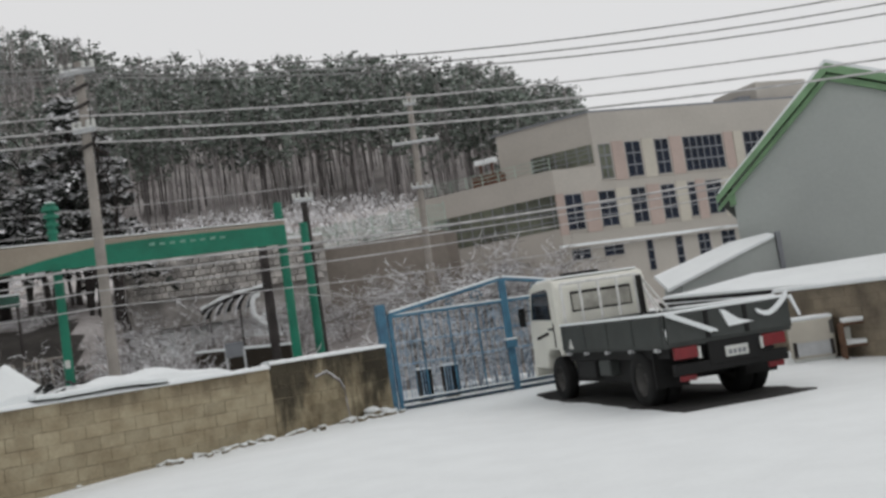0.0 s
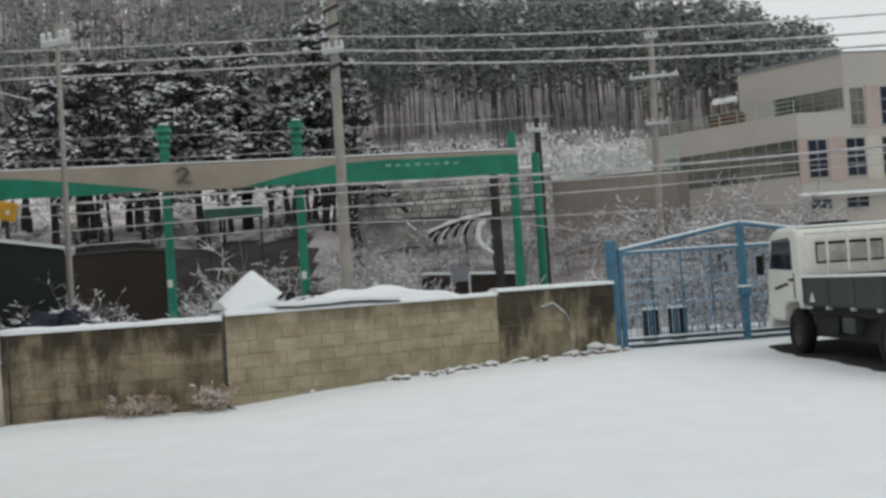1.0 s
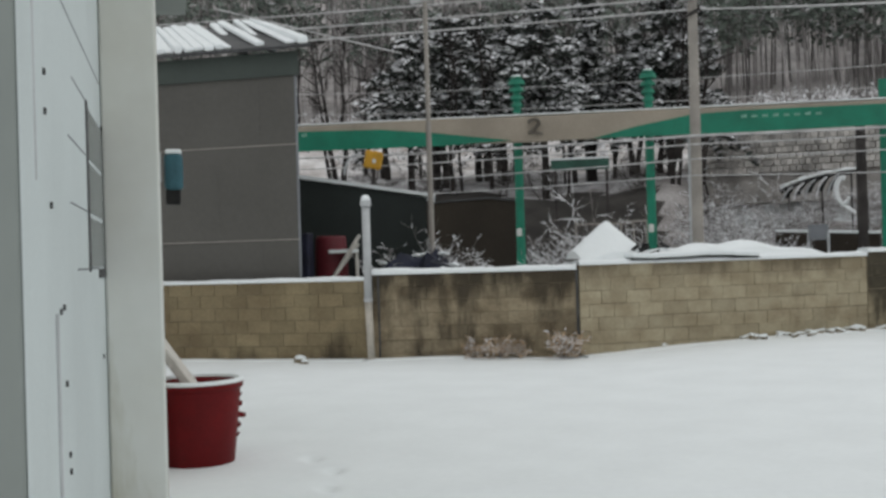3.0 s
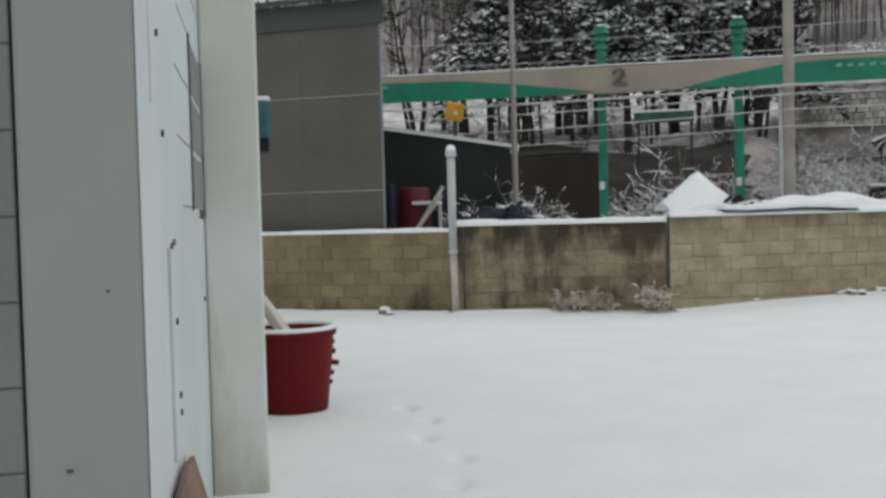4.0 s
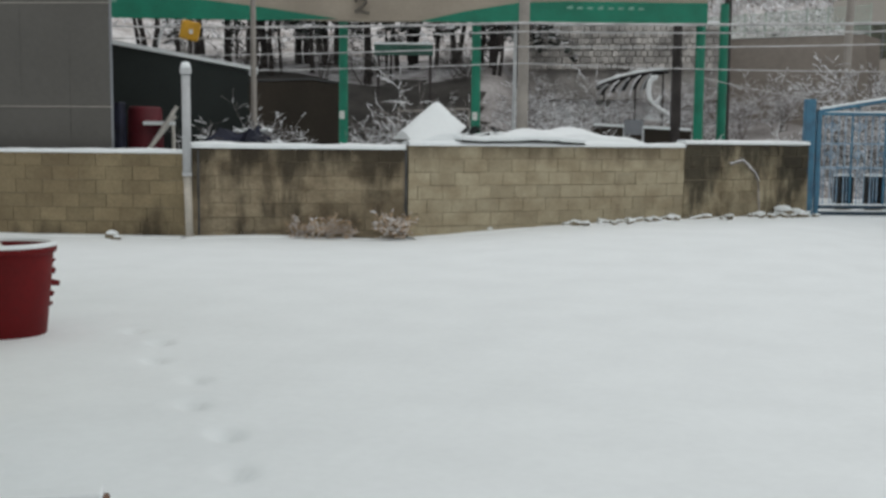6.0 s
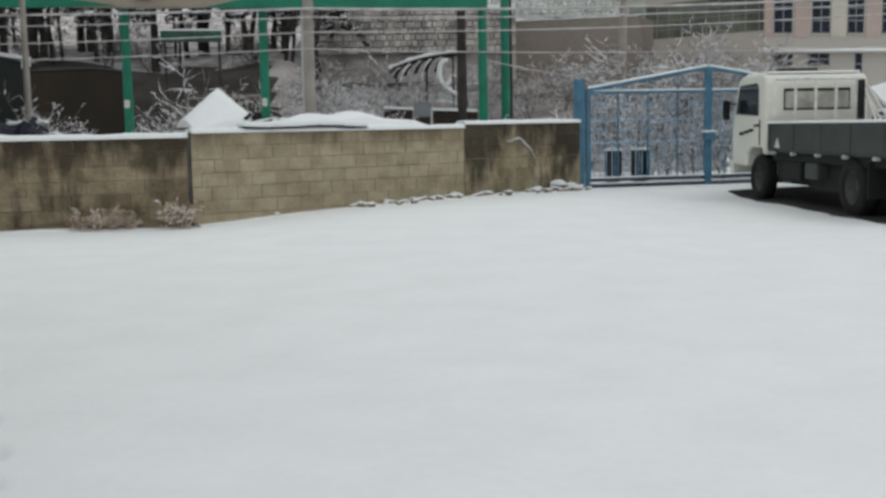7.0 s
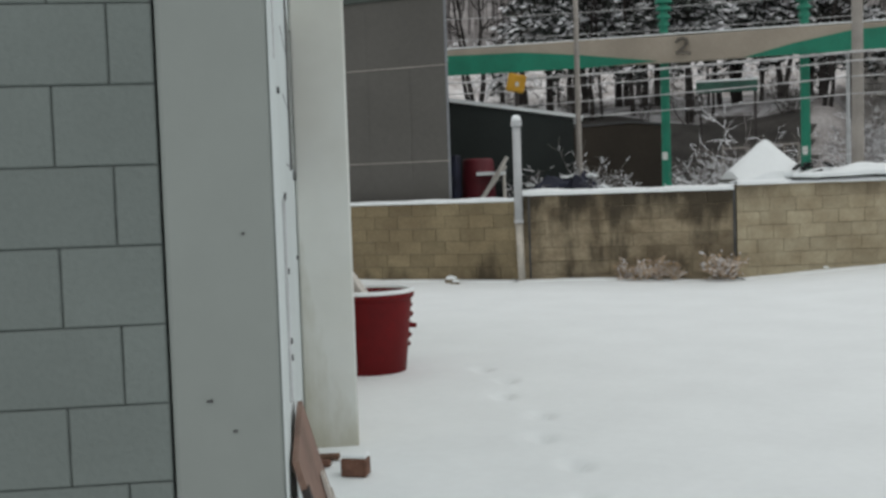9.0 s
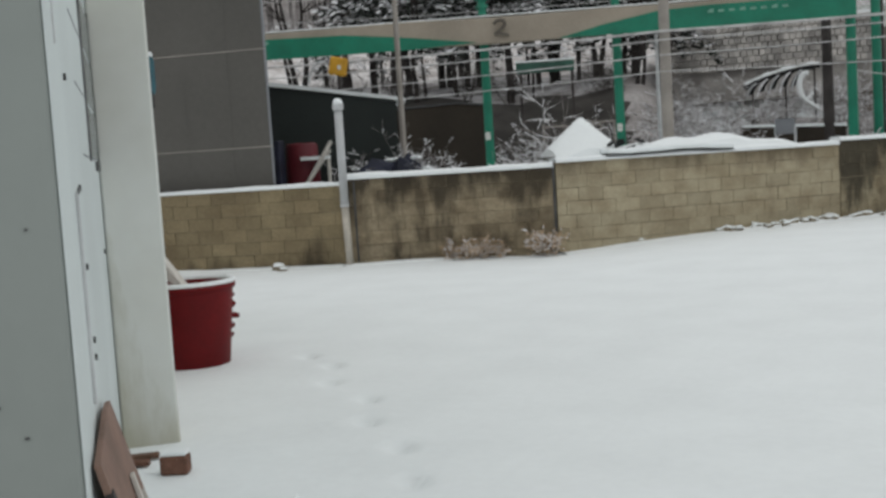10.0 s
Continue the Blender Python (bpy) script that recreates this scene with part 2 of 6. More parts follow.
GLYPH = mat("dark_bronze", (0.15, 0.13, 0.105), 0.6, var=0.3, scale=4)
BRICKWALL = mat("tan_yard_wall", (0.27, 0.225, 0.165), 0.92, var=0.3, scale=1.5, fine=26, col2=(0.14, 0.115, 0.085), bump=0.4, obj=0.15)

# ---- mesh helpers ----


def box(bm, c, s, rz=0.0, tilt=None):
    m = Matrix.Translation(c) @ Matrix.Rotation(rz, 4, "Z")
    if tilt is not None:
        m = m @ tilt
    bmesh.ops.create_cube(bm, size=1, matrix=m @ Matrix.Diagonal((*s, 1)))


def tube(bm, p, q, r1, r2=None, seg=8, caps=True):
    p, q = Vector(p), Vector(q)
    r2 = r1 if r2 is None else r2
    d = q - p
    m = Matrix.Translation((p + q) / 2) @ d.to_track_quat("Z", "Y").to_matrix().to_4x4()
    bmesh.ops.create_cone(bm, cap_ends=caps, segments=seg, radius1=r1, radius2=r2, depth=d.length, matrix=m)


def bevel(bm, w=0.01, seg=2):
    bmesh.ops.bevel(bm, geom=[e for e in bm.edges], offset=w, segments=seg, affect="EDGES", profile=0.5, clamp_overlap=True)


def prism(bm, pts, off):
    """A closed prism: the polygon pts and its copy moved by off."""
    a = [bm.verts.new(p) for p in pts]
    b = [bm.verts.new(Vector(p) + Vector(off)) for p in pts]
    n = len(pts)
    bm.faces.new(a)
    bm.faces.new(b[::-1])
    for i in range(n):
        bm.faces.new((a[i], b[i], b[(i + 1) % n], a[(i + 1) % n]))
    bmesh.ops.recalc_face_normals(bm, faces=bm.faces)


def lathe(bm, prof, seg=24, c=(0, 0, 0)):
    rings = []
    for r, z in prof:
        rings.append([bm.verts.new((c[0] + r * math.cos(2 * math.pi * i / seg), c[1] + r * math.sin(2 * math.pi * i / seg), c[2] + z)) for i in range(seg)])
    for a, b in zip(rings, rings[1:]):
        for i in range(seg):
            bm.faces.new((a[i], a[(i + 1) % seg], b[(i + 1) % seg], b[i]))
    bmesh.ops.recalc_face_normals(bm, faces=bm.faces)


def mesh_of(bm, name, material, smooth=False):
    me = bpy.data.meshes.new(name)
    bm.to_mesh(me)
    bm.free()
    me.materials.append(material)
    if smooth:
        me.polygons.foreach_set("use_smooth", [True] * len(me.polygons))
    return me


def part(name, bm, material, parent, label="", smooth=False):
    ob = new(name, mesh_of(bm, name, material, smooth))
    ob.parent = parent
    if label:
        ob["label"] = label
    return ob


def raw(name, verts, faces, material, parent=None):
    me = bpy.data.meshes.new(name)
    me.from_pydata(verts, [], faces)
    me.materials.append(material)
    ob = new(name, me)
    ob.parent = parent
    return ob


def thing(name, label, category, m=None, group="", kind=""):
    ob = tagged(new(name), label, category, group, kind)
    if m is not None:
        ob.matrix_world = m
    return ob


def bm_():
    return bmesh.new()


def sstep(a, b, x):
    t = np.clip((x - a) / (b - a), 0, 1)
    return t * t * (3 - 2 * t)


def at2(o, d, s, w, z=0.0):
    """A point s along and w across (to the right of d) from o."""
    return (o[0] + d[0] * s + d[1] * w, o[1] + d[1] * s - d[0] * w, z)


# ---- plan ----
POLE = (-9.95, 13.42)
BEND = (-7.08, 14.70)
GATE = (-1.55, 19.98)
LEFTEND = (-13.9, 12.38)
U = (-0.6894, 0.7244)
N = (0.7244, 0.6894)


def bl(a, b, z=0.0):
    """A point of the yard building: a metres away along its long side, b towards the yard."""
    return (U[0] * a + N[0] * b, U[1] * a + N[1] * b, z)


FOOT = [(-7.05, 8.85), (-5.82, 6.39), (-5.41, 6.10), (-5.11, 5.61), (-4.58, 5.22), (-4.28, 4.72), (-3.82, 4.29), (-3.49, 3.82), (-3.3, 3.47)]


def height(x, y):
    x, y = np.asarray(x, float), np.asarray(y, float)
    r, az = np.hypot(x, y), np.degrees(np.arctan2(x, y))
    left = np.interp(r, [0, 29, 33, 39, 60, 90, 150, 185, 5000], [0, 0, 0.9, 3.3, 6.2, 13, 35, 37, 37])
    mid = np.interp(r, [0, 29, 51.5, 53.4, 54.4, 62, 90, 150, 185, 5000], [0, 0, 2.2, 2.4, 6.3, 7.2, 13, 33, 35, 35])
    km = sstep(-18.5, -15.5, az)
    left = left * (1 - km) + mid * km
    right = np.interp(r, [0, 29, 60, 74, 92, 150, 185, 5000], [0, 0, 1.8, 3.0, 12, 31, 33, 33])
    k = sstep(-1.5, 1.5, az)
    z = left * (1 - k) + right * k
    z = z * (1 - 0.6 * sstep(8, 14, az))
    z = z + sstep(100, 160, r) * (7.0 * sstep(-7, -20, az) - 2.5 * sstep(-12, -2, az))
    z = np.where(np.abs(az) > 75, 0, z)
    wide = sstep(60, 75, np.abs(az))
    z = z * (1 - wide)
    # the yard rises a little towards the wall and gate
    z = z + 0.12 * sstep(-7.5, -2.5, x) * (1 - sstep(-1.8, 0.5, x) * (1 - sstep(18.5, 20, y))) * sstep(9, 15, y) * (1 - sstep(24, 30, r)) - 0.05 * sstep(-8.5, -10, x) * sstep(10, 13, y) * (r < 30)
    # a shallow dip along the foot of the middle wall
    z = z - 0.075 * np.exp(-(((x + 7.4) / 1.5) ** 2) - ((y - 14.3) / 1.8) ** 2)
    return z


def relief(x, y):
    z = 0.008 * np.sin(x * 1.3 + 0.7 * y) * np.sin(y * 0.9 - 0.4 * x) + 0.003 * np.sin(4.1 * x + 1.7 * y) * np.sin(3.3 * y - x)
    for i, (fx, fy) in enumerate(FOOT):
        dx, dy = x - fx, y - fy
        a, b = dx * U[0] + dy * U[1], dx * N[0] + dy * N[1]
        z = z - 0.055 * np.exp(-((a / 0.105) ** 2 + (b / 0.055) ** 2) ** 1.5)
    return z


def steps(*runs):
    out = []
    for a, b, s in runs:
        out += list(np.arange(a, b - s * 0.5, s))
    return np.array(out + [runs[-1][1]])


def build_ground():
    xs = steps((-1500, -300, 200), (-300, -60, 12), (-60, -15, 1.5), (-15, -7.5, 0.25), (-7.5, -2.5, 0.05), (-2.5, 9, 0.25), (9, 40, 1.5), (40, 300, 13), (300, 1500, 200))
    ys = steps((-600, -60, 90), (-60, -4, 4), (-4, 2, 0.4), (2, 8, 0.05), (8, 24, 0.25), (24, 60, 1), (60, 200, 4), (200, 400, 20), (400, 3000, 260))
    X, Y = np.meshgrid(xs, ys)
    Z = height(X, Y) + relief(X, Y) * (np.hypot(X, Y) < 26)
    far = sstep(30, 40, np.hypot(X, Y))
    Z = Z + far * 0.35 * np.sin(X * 0.7 + 1.3 * np.sin(Y * 0.21)) * np.sin(Y * 0.5 + X * 0.13)
    nx, ny = len(xs), len(ys)
    idx = np.arange(nx * ny).reshape(ny, nx)
    faces = np.stack([idx[:-1, :-1], idx[:-1, 1:], idx[1:, 1:], idx[1:, :-1]], -1).reshape(-1, 4)
    me = bpy.data.meshes.new("ground")
    me.from_pydata(np.stack([X, Y, Z], -1).reshape(-1, 3).tolist(), [], faces.tolist())
    for m in (SNOW, EARTH, WOODFLOOR, DIRTSNOW, BRUSH, BANK):
        me.materials.append(m)
    cx, cy = (X[:-1, :-1] + X[1:, 1:]).ravel() / 2, (Y[:-1, :-1] + Y[1:, 1:]).ravel() / 2
    r, az = np.hypot(cx, cy), np.degrees(np.arctan2(cx, cy))
    mi = np.zeros(len(cx), int)
    wob = 1.2 * np.sin(az * 0.9) + 0.7 * np.sin(az * 2.3)
    # the foot of the wooded bank takes the earth with painted shade
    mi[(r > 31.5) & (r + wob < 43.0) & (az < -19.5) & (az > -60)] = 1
    mi[(r + wob >= 43.0) & (r < 57) & (az < -16) & (az > -60)] = 5
    mi[(r > 29) & (r < 53) & (az >= -19.5) & (az < 4)] = 4
    mi[(r > 86 + 4 * np.sin(az)) & (az < 12)] = 2
    mi[(r > 54) & (r <= 86 + 4 * np.sin(az)) & (az < 12)] = 3
    me.polygons.foreach_set("material_index", mi.tolist())
    me.polygons.foreach_set("use_smooth", [True] * len(me.polygons))
    return tagged(new("ground", me), "fresh snow lying over the yard and hillside", "ground", kind="structure")


build_ground()


# ---- yard wall ----
PIECES = []  # block pieces are laid last


def wall_run(name, o, e, z0a, z0b, top, thick, material, label, skip=0.0):
    d = Vector((e[0] - o[0], e[1] - o[1]))
    length = d.length
    d = d / length
    rz = math.atan2(d.y, d.x)
    bm = bm_()
    zb = min(z0a, z0b) - 0.3
    c = at2(o, d, length / 2, 0)
    box(bm, (c[0], c[1], (zb + top) / 2), (length, thick - 0.012, top - zb), rz)
    w = new(name, mesh_of(bm, name, MORTAR))
    tagged(w, label, "wall", kind="structure")
    PIECES.append((w, o, d, length, min(z0a, z0b) - 0.12, top, thick, material, rz))
    return w, d, rz, length


def snow_cap(parent, o, d, length, z, width, thick, seed, name="snow_cap", follow=False):
    rnd = random.Random(seed)
    n = max(6, int(length / 0.12))
    verts, faces = [], []
    prof = [(-0.5, -0.012), (-0.52, 0.35), (-0.38, 0.85), (0, 1.0), (0.38, 0.85), (0.52, 0.35), (0.5, -0.012)]
    for i in range(n + 1):
        s = length * i / n
        k = thick * (0.8 + 0.4 * noise.noise((s * 1.3, seed, 0)) + 0.1 * rnd.random())
        for w, h in prof:
            q = at2(o, d, s, w * width * (1 + 0.1 * noise.noise((s * 3, seed, w))))
            zb = float(height(q[0], q[1])) - 0.02 if follow else z
            verts.append((q[0], q[1], zb + (h * k if h > 0 else h)))
    m = len(prof)
    for i in range(n):
        for j in range(m - 1):
            a = i * m + j
            faces.append((a, a + 1, a + m + 1, a + m))
    faces += [tuple(range(m)), tuple(n * m + j for j in range(m))[::-1]]
    ob = raw(name, verts, faces, SNOW, parent)
    ob["label"] = "soft ridge of fresh snow"
    ob.data.polygons.foreach_set("use_smooth", [True] * len(ob.data.polygons))
    return ob


wl, dl, rl, ll = wall_run("wall_left", LEFTEND, POLE, -0.05, -0.05, 1.16, 0.19, BLOCKYEL, "low ochre concrete block wall capped with snow")
snow_cap(wl, LEFTEND, dl, ll, 1.16, 0.24, 0.06, 3)
wm, dm, rm, lm = wall_run("wall_middle", POLE, BEND, -0.05, 0.0, 1.24, 0.19, BLOCKBROWN, "stained brown concrete block yard wall under snow")
snow_cap(wm, POLE, dm, lm, 1.24, 0.27, 0.085, 5)
dr = Vector((GATE[0] - BEND[0], GATE[1] - BEND[1])).normalized()
LR = (Vector(GATE) - Vector(BEND)).length
MID = at2(BEND, dr, LR - 2.75, 0)[:2]
wr, dr, rr, lr = wall_run("wall_right", BEND, MID, 0.0, 0.12, 1.30, 0.19, BLOCKTAN, "tan concrete block yard wall under snow")
snow_cap(wr, BEND, dr, lr, 1.30, 0.27, 0.075, 8)
wd, dd, rd, ld = wall_run("wall_gate_end", MID, at2(GATE, dr, -0.12, 0)[:2], 0.12, 0.12, 1.36, 0.21, BLOCKDARK, "dark mossy block wall beside the gate")
snow_cap(wd, MID, dr, ld, 1.36, 0.27, 0.07, 9)
# the open joint between the two stretches
bm = bm_()
box(bm, (BEND[0] + 0.02, BEND[1] - 0.05, 0.6), (0.035, 0.12, 1.26), rm)
part("open_joint", bm, JOINT, wm, "dark open joint")
bm = bm_()
q = at2(POLE, dm, 0.16, 0.075)
box(bm, (q[0], q[1], 0.6), (0.03, 0.06, 1.24), rm)
part("open_joint", bm, JOINT, wm, "dark open joint")

# snow drift along the foot of the wall
for o, d, L, s, z in ((POLE, dm, lm, 1, 0.02), (BEND, dr, LR, 2, 0.1), (LEFTEND, dl, ll, 4, -0.07)):
    ob = snow_cap(None, at2(o, d, 0, 0.2)[:2], d, L, z, 0.42, 0.05, 20 + s, "snow_drift", True)
    tagged(ob, "low snow drift along the wall foot", "snow", kind="stuff")

# ---- pipe at the corner of the wall ----
pp = thing("pipe_post", "grey plastic pipe standing against the block wall", "pipe")
PX, PY = at2(POLE, dm, 0.02, 0.2)[:2]
bm = bm_()
tube(bm, (PX, PY, 0.85), (PX, PY, 2.28), 0.062, seg=16)
part("upper_pipe", bm, PVC, pp, smooth=True)
bm = bm_()
tube(bm, (PX + 0.03, PY, -0.12), (PX, PY, 0.85), 0.055, 0.057, seg=16)
part("lower_pipe", bm, PVCTAN, pp, "weathered tan lower pipe", smooth=True)
for z, h, r in ((2.27, 0.08, 0.083), (0.83, 0.05, 0.07)):
    bm = bm_()
    tube(bm, (PX, PY, z), (PX, PY, z + h), r, seg=16)
    part("collar", bm, PVC, pp)
bm = bm_()
lathe(bm, [(0.0, 0.10), (0.05, 0.085), (0.07, 0.04), (0.075, 0.0), (0, 0.0)], 12, (PX, PY, 2.345))
part("snow_cap", bm, SNOW, pp, smooth=True)

# ---- the building beside the camera ----
bd = thing("yard_building", "pale painted block building with projecting pilasters", "building", kind="structure")


def slab(name, a0, a1, b0, b1, z0, z1, material, parent, label=""):
    bm = bm_()
    c = bl((a0 + a1) / 2, (b0 + b1) / 2, (z0 + z1) / 2)
    box(bm, c, (a1 - a0, b1 - b0, z1 - z0), math.atan2(U[1], U[0]))
    bevel(bm, 0.014 if name == "pilaster" else 0.006, 2)
    return part(name, bm, material, parent, label)


TOPZ = 4.2
slab("pilaster", 3.44, 3.9, -1.395, -1.118, -0.2, TOPZ, GREYPAINT, bd, "grey painted concrete corner pilaster")
slab("side_wall", 3.9, 6.7, -1.5, -1.122, -0.2, TOPZ, BLUEWHITE, bd, "pale painted side wall with scattered nail holes")
slab("pilaster", 6.455, 6.76, -1.12, -0.83, -0.2, TOPZ, WHITEPAINT, bd, "cream painted concrete pilaster")
slab("far_wall", 6.76, 12.4, -1.3, -1.02, -0.2, TOPZ, WHITEPAINT, bd)
slab("inner_wall", 3.452, 3.7, -5.0, -1.40, -0.2, TOPZ, GREYJOINT, bd)
slab("roof_slab", 3.35, 12.5, -5.0, -0.6, TOPZ, TOPZ + 0.18, GREYPAINT, bd)
slab("snow_cap", 3.35, 12.5, -5.0, -0.6, TOPZ + 0.18, TOPZ + 0.28, SNOW, bd)
slab("side_face", 3.44, 3.905, -1.119, -1.1165, -0.2, TOPZ, BLUEWHITE, bd)
# window of glass blocks in the side wall
win = new("window_1")
tagged(win, "narrow grey glass block window in the side wall", "window", kind="structure")
GB = mat("glass_block", (0.17, 0.19, 0.19), 0.25, var=0.15, scale=3, fine=20, bump=0.1)
for k in range(3):
    slab("pane", 5.55, 6.42, -1.14, -1.117, 1.5 + k * 0.245, 1.5 + k * 0.245 + 0.225, GB, win)
slab("window_sill", 6.05, 6.44, -1.13, -1.112, 1.445, 1.49, JOINT, win)
slab("window_frame", 5.5, 5.55, -1.13, -1.114, 1.48, 2.24, JOINT, win)
slab("window_frame", 6.42, 6.445, -1.13, -1.114, 1.48, 2.24, JOINT, win)
# score lines and nail holes on the side wall
for a0, a1, z in ((4.9, 5.5, 2.232), (4.7, 5.5, 1.987), (4.75, 5.5, 1.742), (4.95, 6.05, 1.49), (3.95, 6.4, 2.45)):
    slab("score_line", a0, a1, -1.125, -1.1195, z, z + 0.008, WINFRAME, bd)
bm = bm_()
for a, z in ((4.42, 1.11), (4.4, 1.37), (4.3, 1.36), (4.47, 0.86), (4.48, 0.8), (4.1, 1.7), (6.2, 1.05), (4.0, 2.1), (4.0, 1.98)):
    tube(bm, bl(a, -1.13, z), bl(a, -1.114, z), 0.011, seg=7)
part("nail_hole", bm, JOINT, bd, "dark anchor holes")
slab("conduit", 4.165, 4.18, -1.125, -1.112, 0.7, 1.36, PVC, bd, "thin grey conduit")
slab("conduit", 3.72, 3.735, -1.125, -1.112, 1.75, 3.3, PVC, bd, "thin grey conduit")
bm = bm_()
for b, z, w in ((-1.30, 0.86, 0.016), (-1.2, 1.28, 0.006), (-1.24, 0.78, 0.01)):
    box(bm, bl(3.438, b, z), (0.006, w, 0.006), math.atan2(U[1], U[0]))
part("scratch", bm, JOINT, bd, "small dark scratches")
# meter box at the far end of the building
mb = thing("meter_box", "teal metal meter box with a snow cap", "meter box")
RB = math.atan2(U[1], U[0])
bm = bm_()
box(bm, bl(12, -0.775, 2.45), (0.26, 0.19, 0.4), RB)
bevel(bm, 0.06, 3)
part("body", bm, TEAL, mb)
bm = bm_()
box(bm, bl(12, -0.785, 2.19), (0.2, 0.15, 0.16), RB)
bevel(bm, 0.02, 2)
part("lower_box", bm, CHASSIS, mb, "black lower terminal box")
bm = bm_()
box(bm, bl(12, -0.775, 2.655), (0.25, 0.17, 0.05), RB)
bevel(bm, 0.025, 2)
part("snow_cap", bm, SNOW, mb)
bm = bm_()
box(bm, bl(12, -0.98, 2.5), (0.1, 0.16, 0.3), RB)
part("bracket", bm, PVC, mb)

# ---- tub, board, brick at the building's foot ----
tub = thing("rubber_tub", "large dark red rubber tub standing in the snow", "tub")
TC = (-6.55, 5.95)
bm = bm_()
lathe(bm, [(0.0, 0.02), (0.25, 0.0), (0.27, 0.02), (0.30, 0.3), (0.325, 0.56), (0.325, 0.58), (0.345, 0.585), (0.35, 0.62), (0.335, 0.64), (0.31, 0.63), (0.30, 0.57), (0.26, 0.1), (0, 0.09)], 36, (TC[0], TC[1], -0.02))
part("shell", bm, REDTUB, tub, smooth=True)
bm = bm_()
lathe(bm, [(0.348, 0.628), (0.352, 0.642), (0.342, 0.655), (0.322, 0.657), (0.31, 0.645), (0.312, 0.626)], 36, (TC[0], TC[1], -0.02))
part("snow_cap", bm, SNOW, tub, "ring of snow on the rim", smooth=True)
vx, vy = N
for z, out, r0 in ((0.2, 0.012, 0.022), (0.27, 0.02, 0.024), (0.345, 0.055, 0.024), (0.43, 0.022, 0.026), (0.5, 0.012, 0.02)):
    bm = bm_()
    rr_ = 0.275 + 0.085 * z
    a = (TC[0] + vx * rr_, TC[1] + vy * rr_, z)
    tube(bm, a, (TC[0] + vx * (rr_ + out), TC[1] + vy * (rr_ + out), z - 0.01), r0, r0 * 0.7, seg=8)
    part("lug", bm, REDTUB, tub)
pl = thing("plank", "pale snow-dusted plank leaning in the red tub", "plank")
bm = bm_()
a, b = Vector((TC[0] + 0.02, TC[1] + 0.1, 0.4)), Vector((TC[0] - 0.36, TC[1] - 0.12, 1.02))
m = Matrix.Translation((a + b) / 2) @ (b - a).to_track_quat("Z", "Y").to_matrix().to_4x4()
bmesh.ops.create_cube(bm, size=1, matrix=m @ Matrix.Diagonal((0.17, 0.07, (b - a).length, 1)))
bevel(bm, 0.01, 1)
part("board", bm, WOODPALE, pl)

leaning = thing("leaning_board", "torn brown board leaning against the pale wall", "board")
for mt, off_, pts in (
    (CARD, 0.018, [(3.64, -1.108, 0.64), (4.3, -1.108, 0.65), (4.65, -1.112, 0.61), (4.66, -0.94, -0.02), (3.62, -0.94, -0.02)]),
    (WOODPALE, 0.012, [(4.2, -1.035, 0.45), (4.25, -1.035, 0.45), (4.27, -0.915, -0.02), (4.21, -0.915, -0.02)]),
    (WOODPALE, 0.012, [(4.36, -1.01, 0.36), (4.42, -1.01, 0.34), (4.5, -0.905, -0.02), (4.35, -0.905, -0.02)]),
    (DARKPOLE, 0.02, [(3.62, -1.085, 0.56), (3.68, -1.085, 0.56), (3.72, -0.915, -0.02), (3.6, -0.915, -0.02)]),
    (WOODBROWN, 0.02, [(3.86, -1.05, 0.45), (3.92, -1.05, 0.45), (4.1, -0.905, -0.02), (3.95, -0.905, -0.02)]),
):
    bm = bm_()
    prism(bm, [bl(*q_) for q_ in pts], (N[0] * off_, N[1] * off_, 0.004))
    part("sheet", bm, mt, leaning)
brick = thing("brick", "reddish brown brick with snow on top", "brick")
bm = bm_()
box(bm, (-4.66, 3.63, 0.045), (0.13, 0.085, 0.09), 0.45)
bevel(bm, 0.008, 1)
part("body", bm, BRICKRED, brick)
bm = bm_()
box(bm, (-4.66, 3.63, 0.1), (0.128, 0.083, 0.022), 0.45)
bevel(bm, 0.015, 2)
part("snow_cap", bm, SNOW, brick)
debris = thing("brick_rubble", "broken brick and wood scraps beside the pilaster", "rubble")
for k, (x, y, s, r_) in enumerate(((-4.99, 3.76, (0.16, 0.05, 0.025), 0.7), (-4.93, 3.66, (0.12, 0.045, 0.03), 0.3), (-4.97, 3.56, (0.14, 0.035, 0.02), 1.1))):
    bm = bm_()
    box(bm, (x, y, 0.02), s, r_)
    bevel(bm, 0.006, 1)
    part("scrap", bm, BRICKRED if k else WOODBROWN, debris)
plankg = thing("timber", "brown timber lying half buried in snow", "timber")
bm = bm_()
box(bm, (-3.96, 3.1, 0.012), (0.66, 0.1, 0.09), math.atan2(0.38, 0.59))
bevel(bm, 0.008, 1)
part("beam", bm, WOODBROWN, plankg)
bm = bm_()
box(bm, (-3.965, 3.1, 0.07), (0.63, 0.105, 0.035), math.atan2(0.38, 0.59))
bevel(bm, 0.01, 2)
part("snow_cap", bm, SNOW, plankg)

# ---- gate ----
GD = Vector((0.929, 0.37))
gate = thing("steel_gate", "blue painted steel double gate, closed and frosted with snow", "gate")
GZ = 0.1


def gp(s, z, w=0.0):
    q = at2((-1.46, 20.02), GD, s, w)
    return (q[0], q[1], GZ + z)


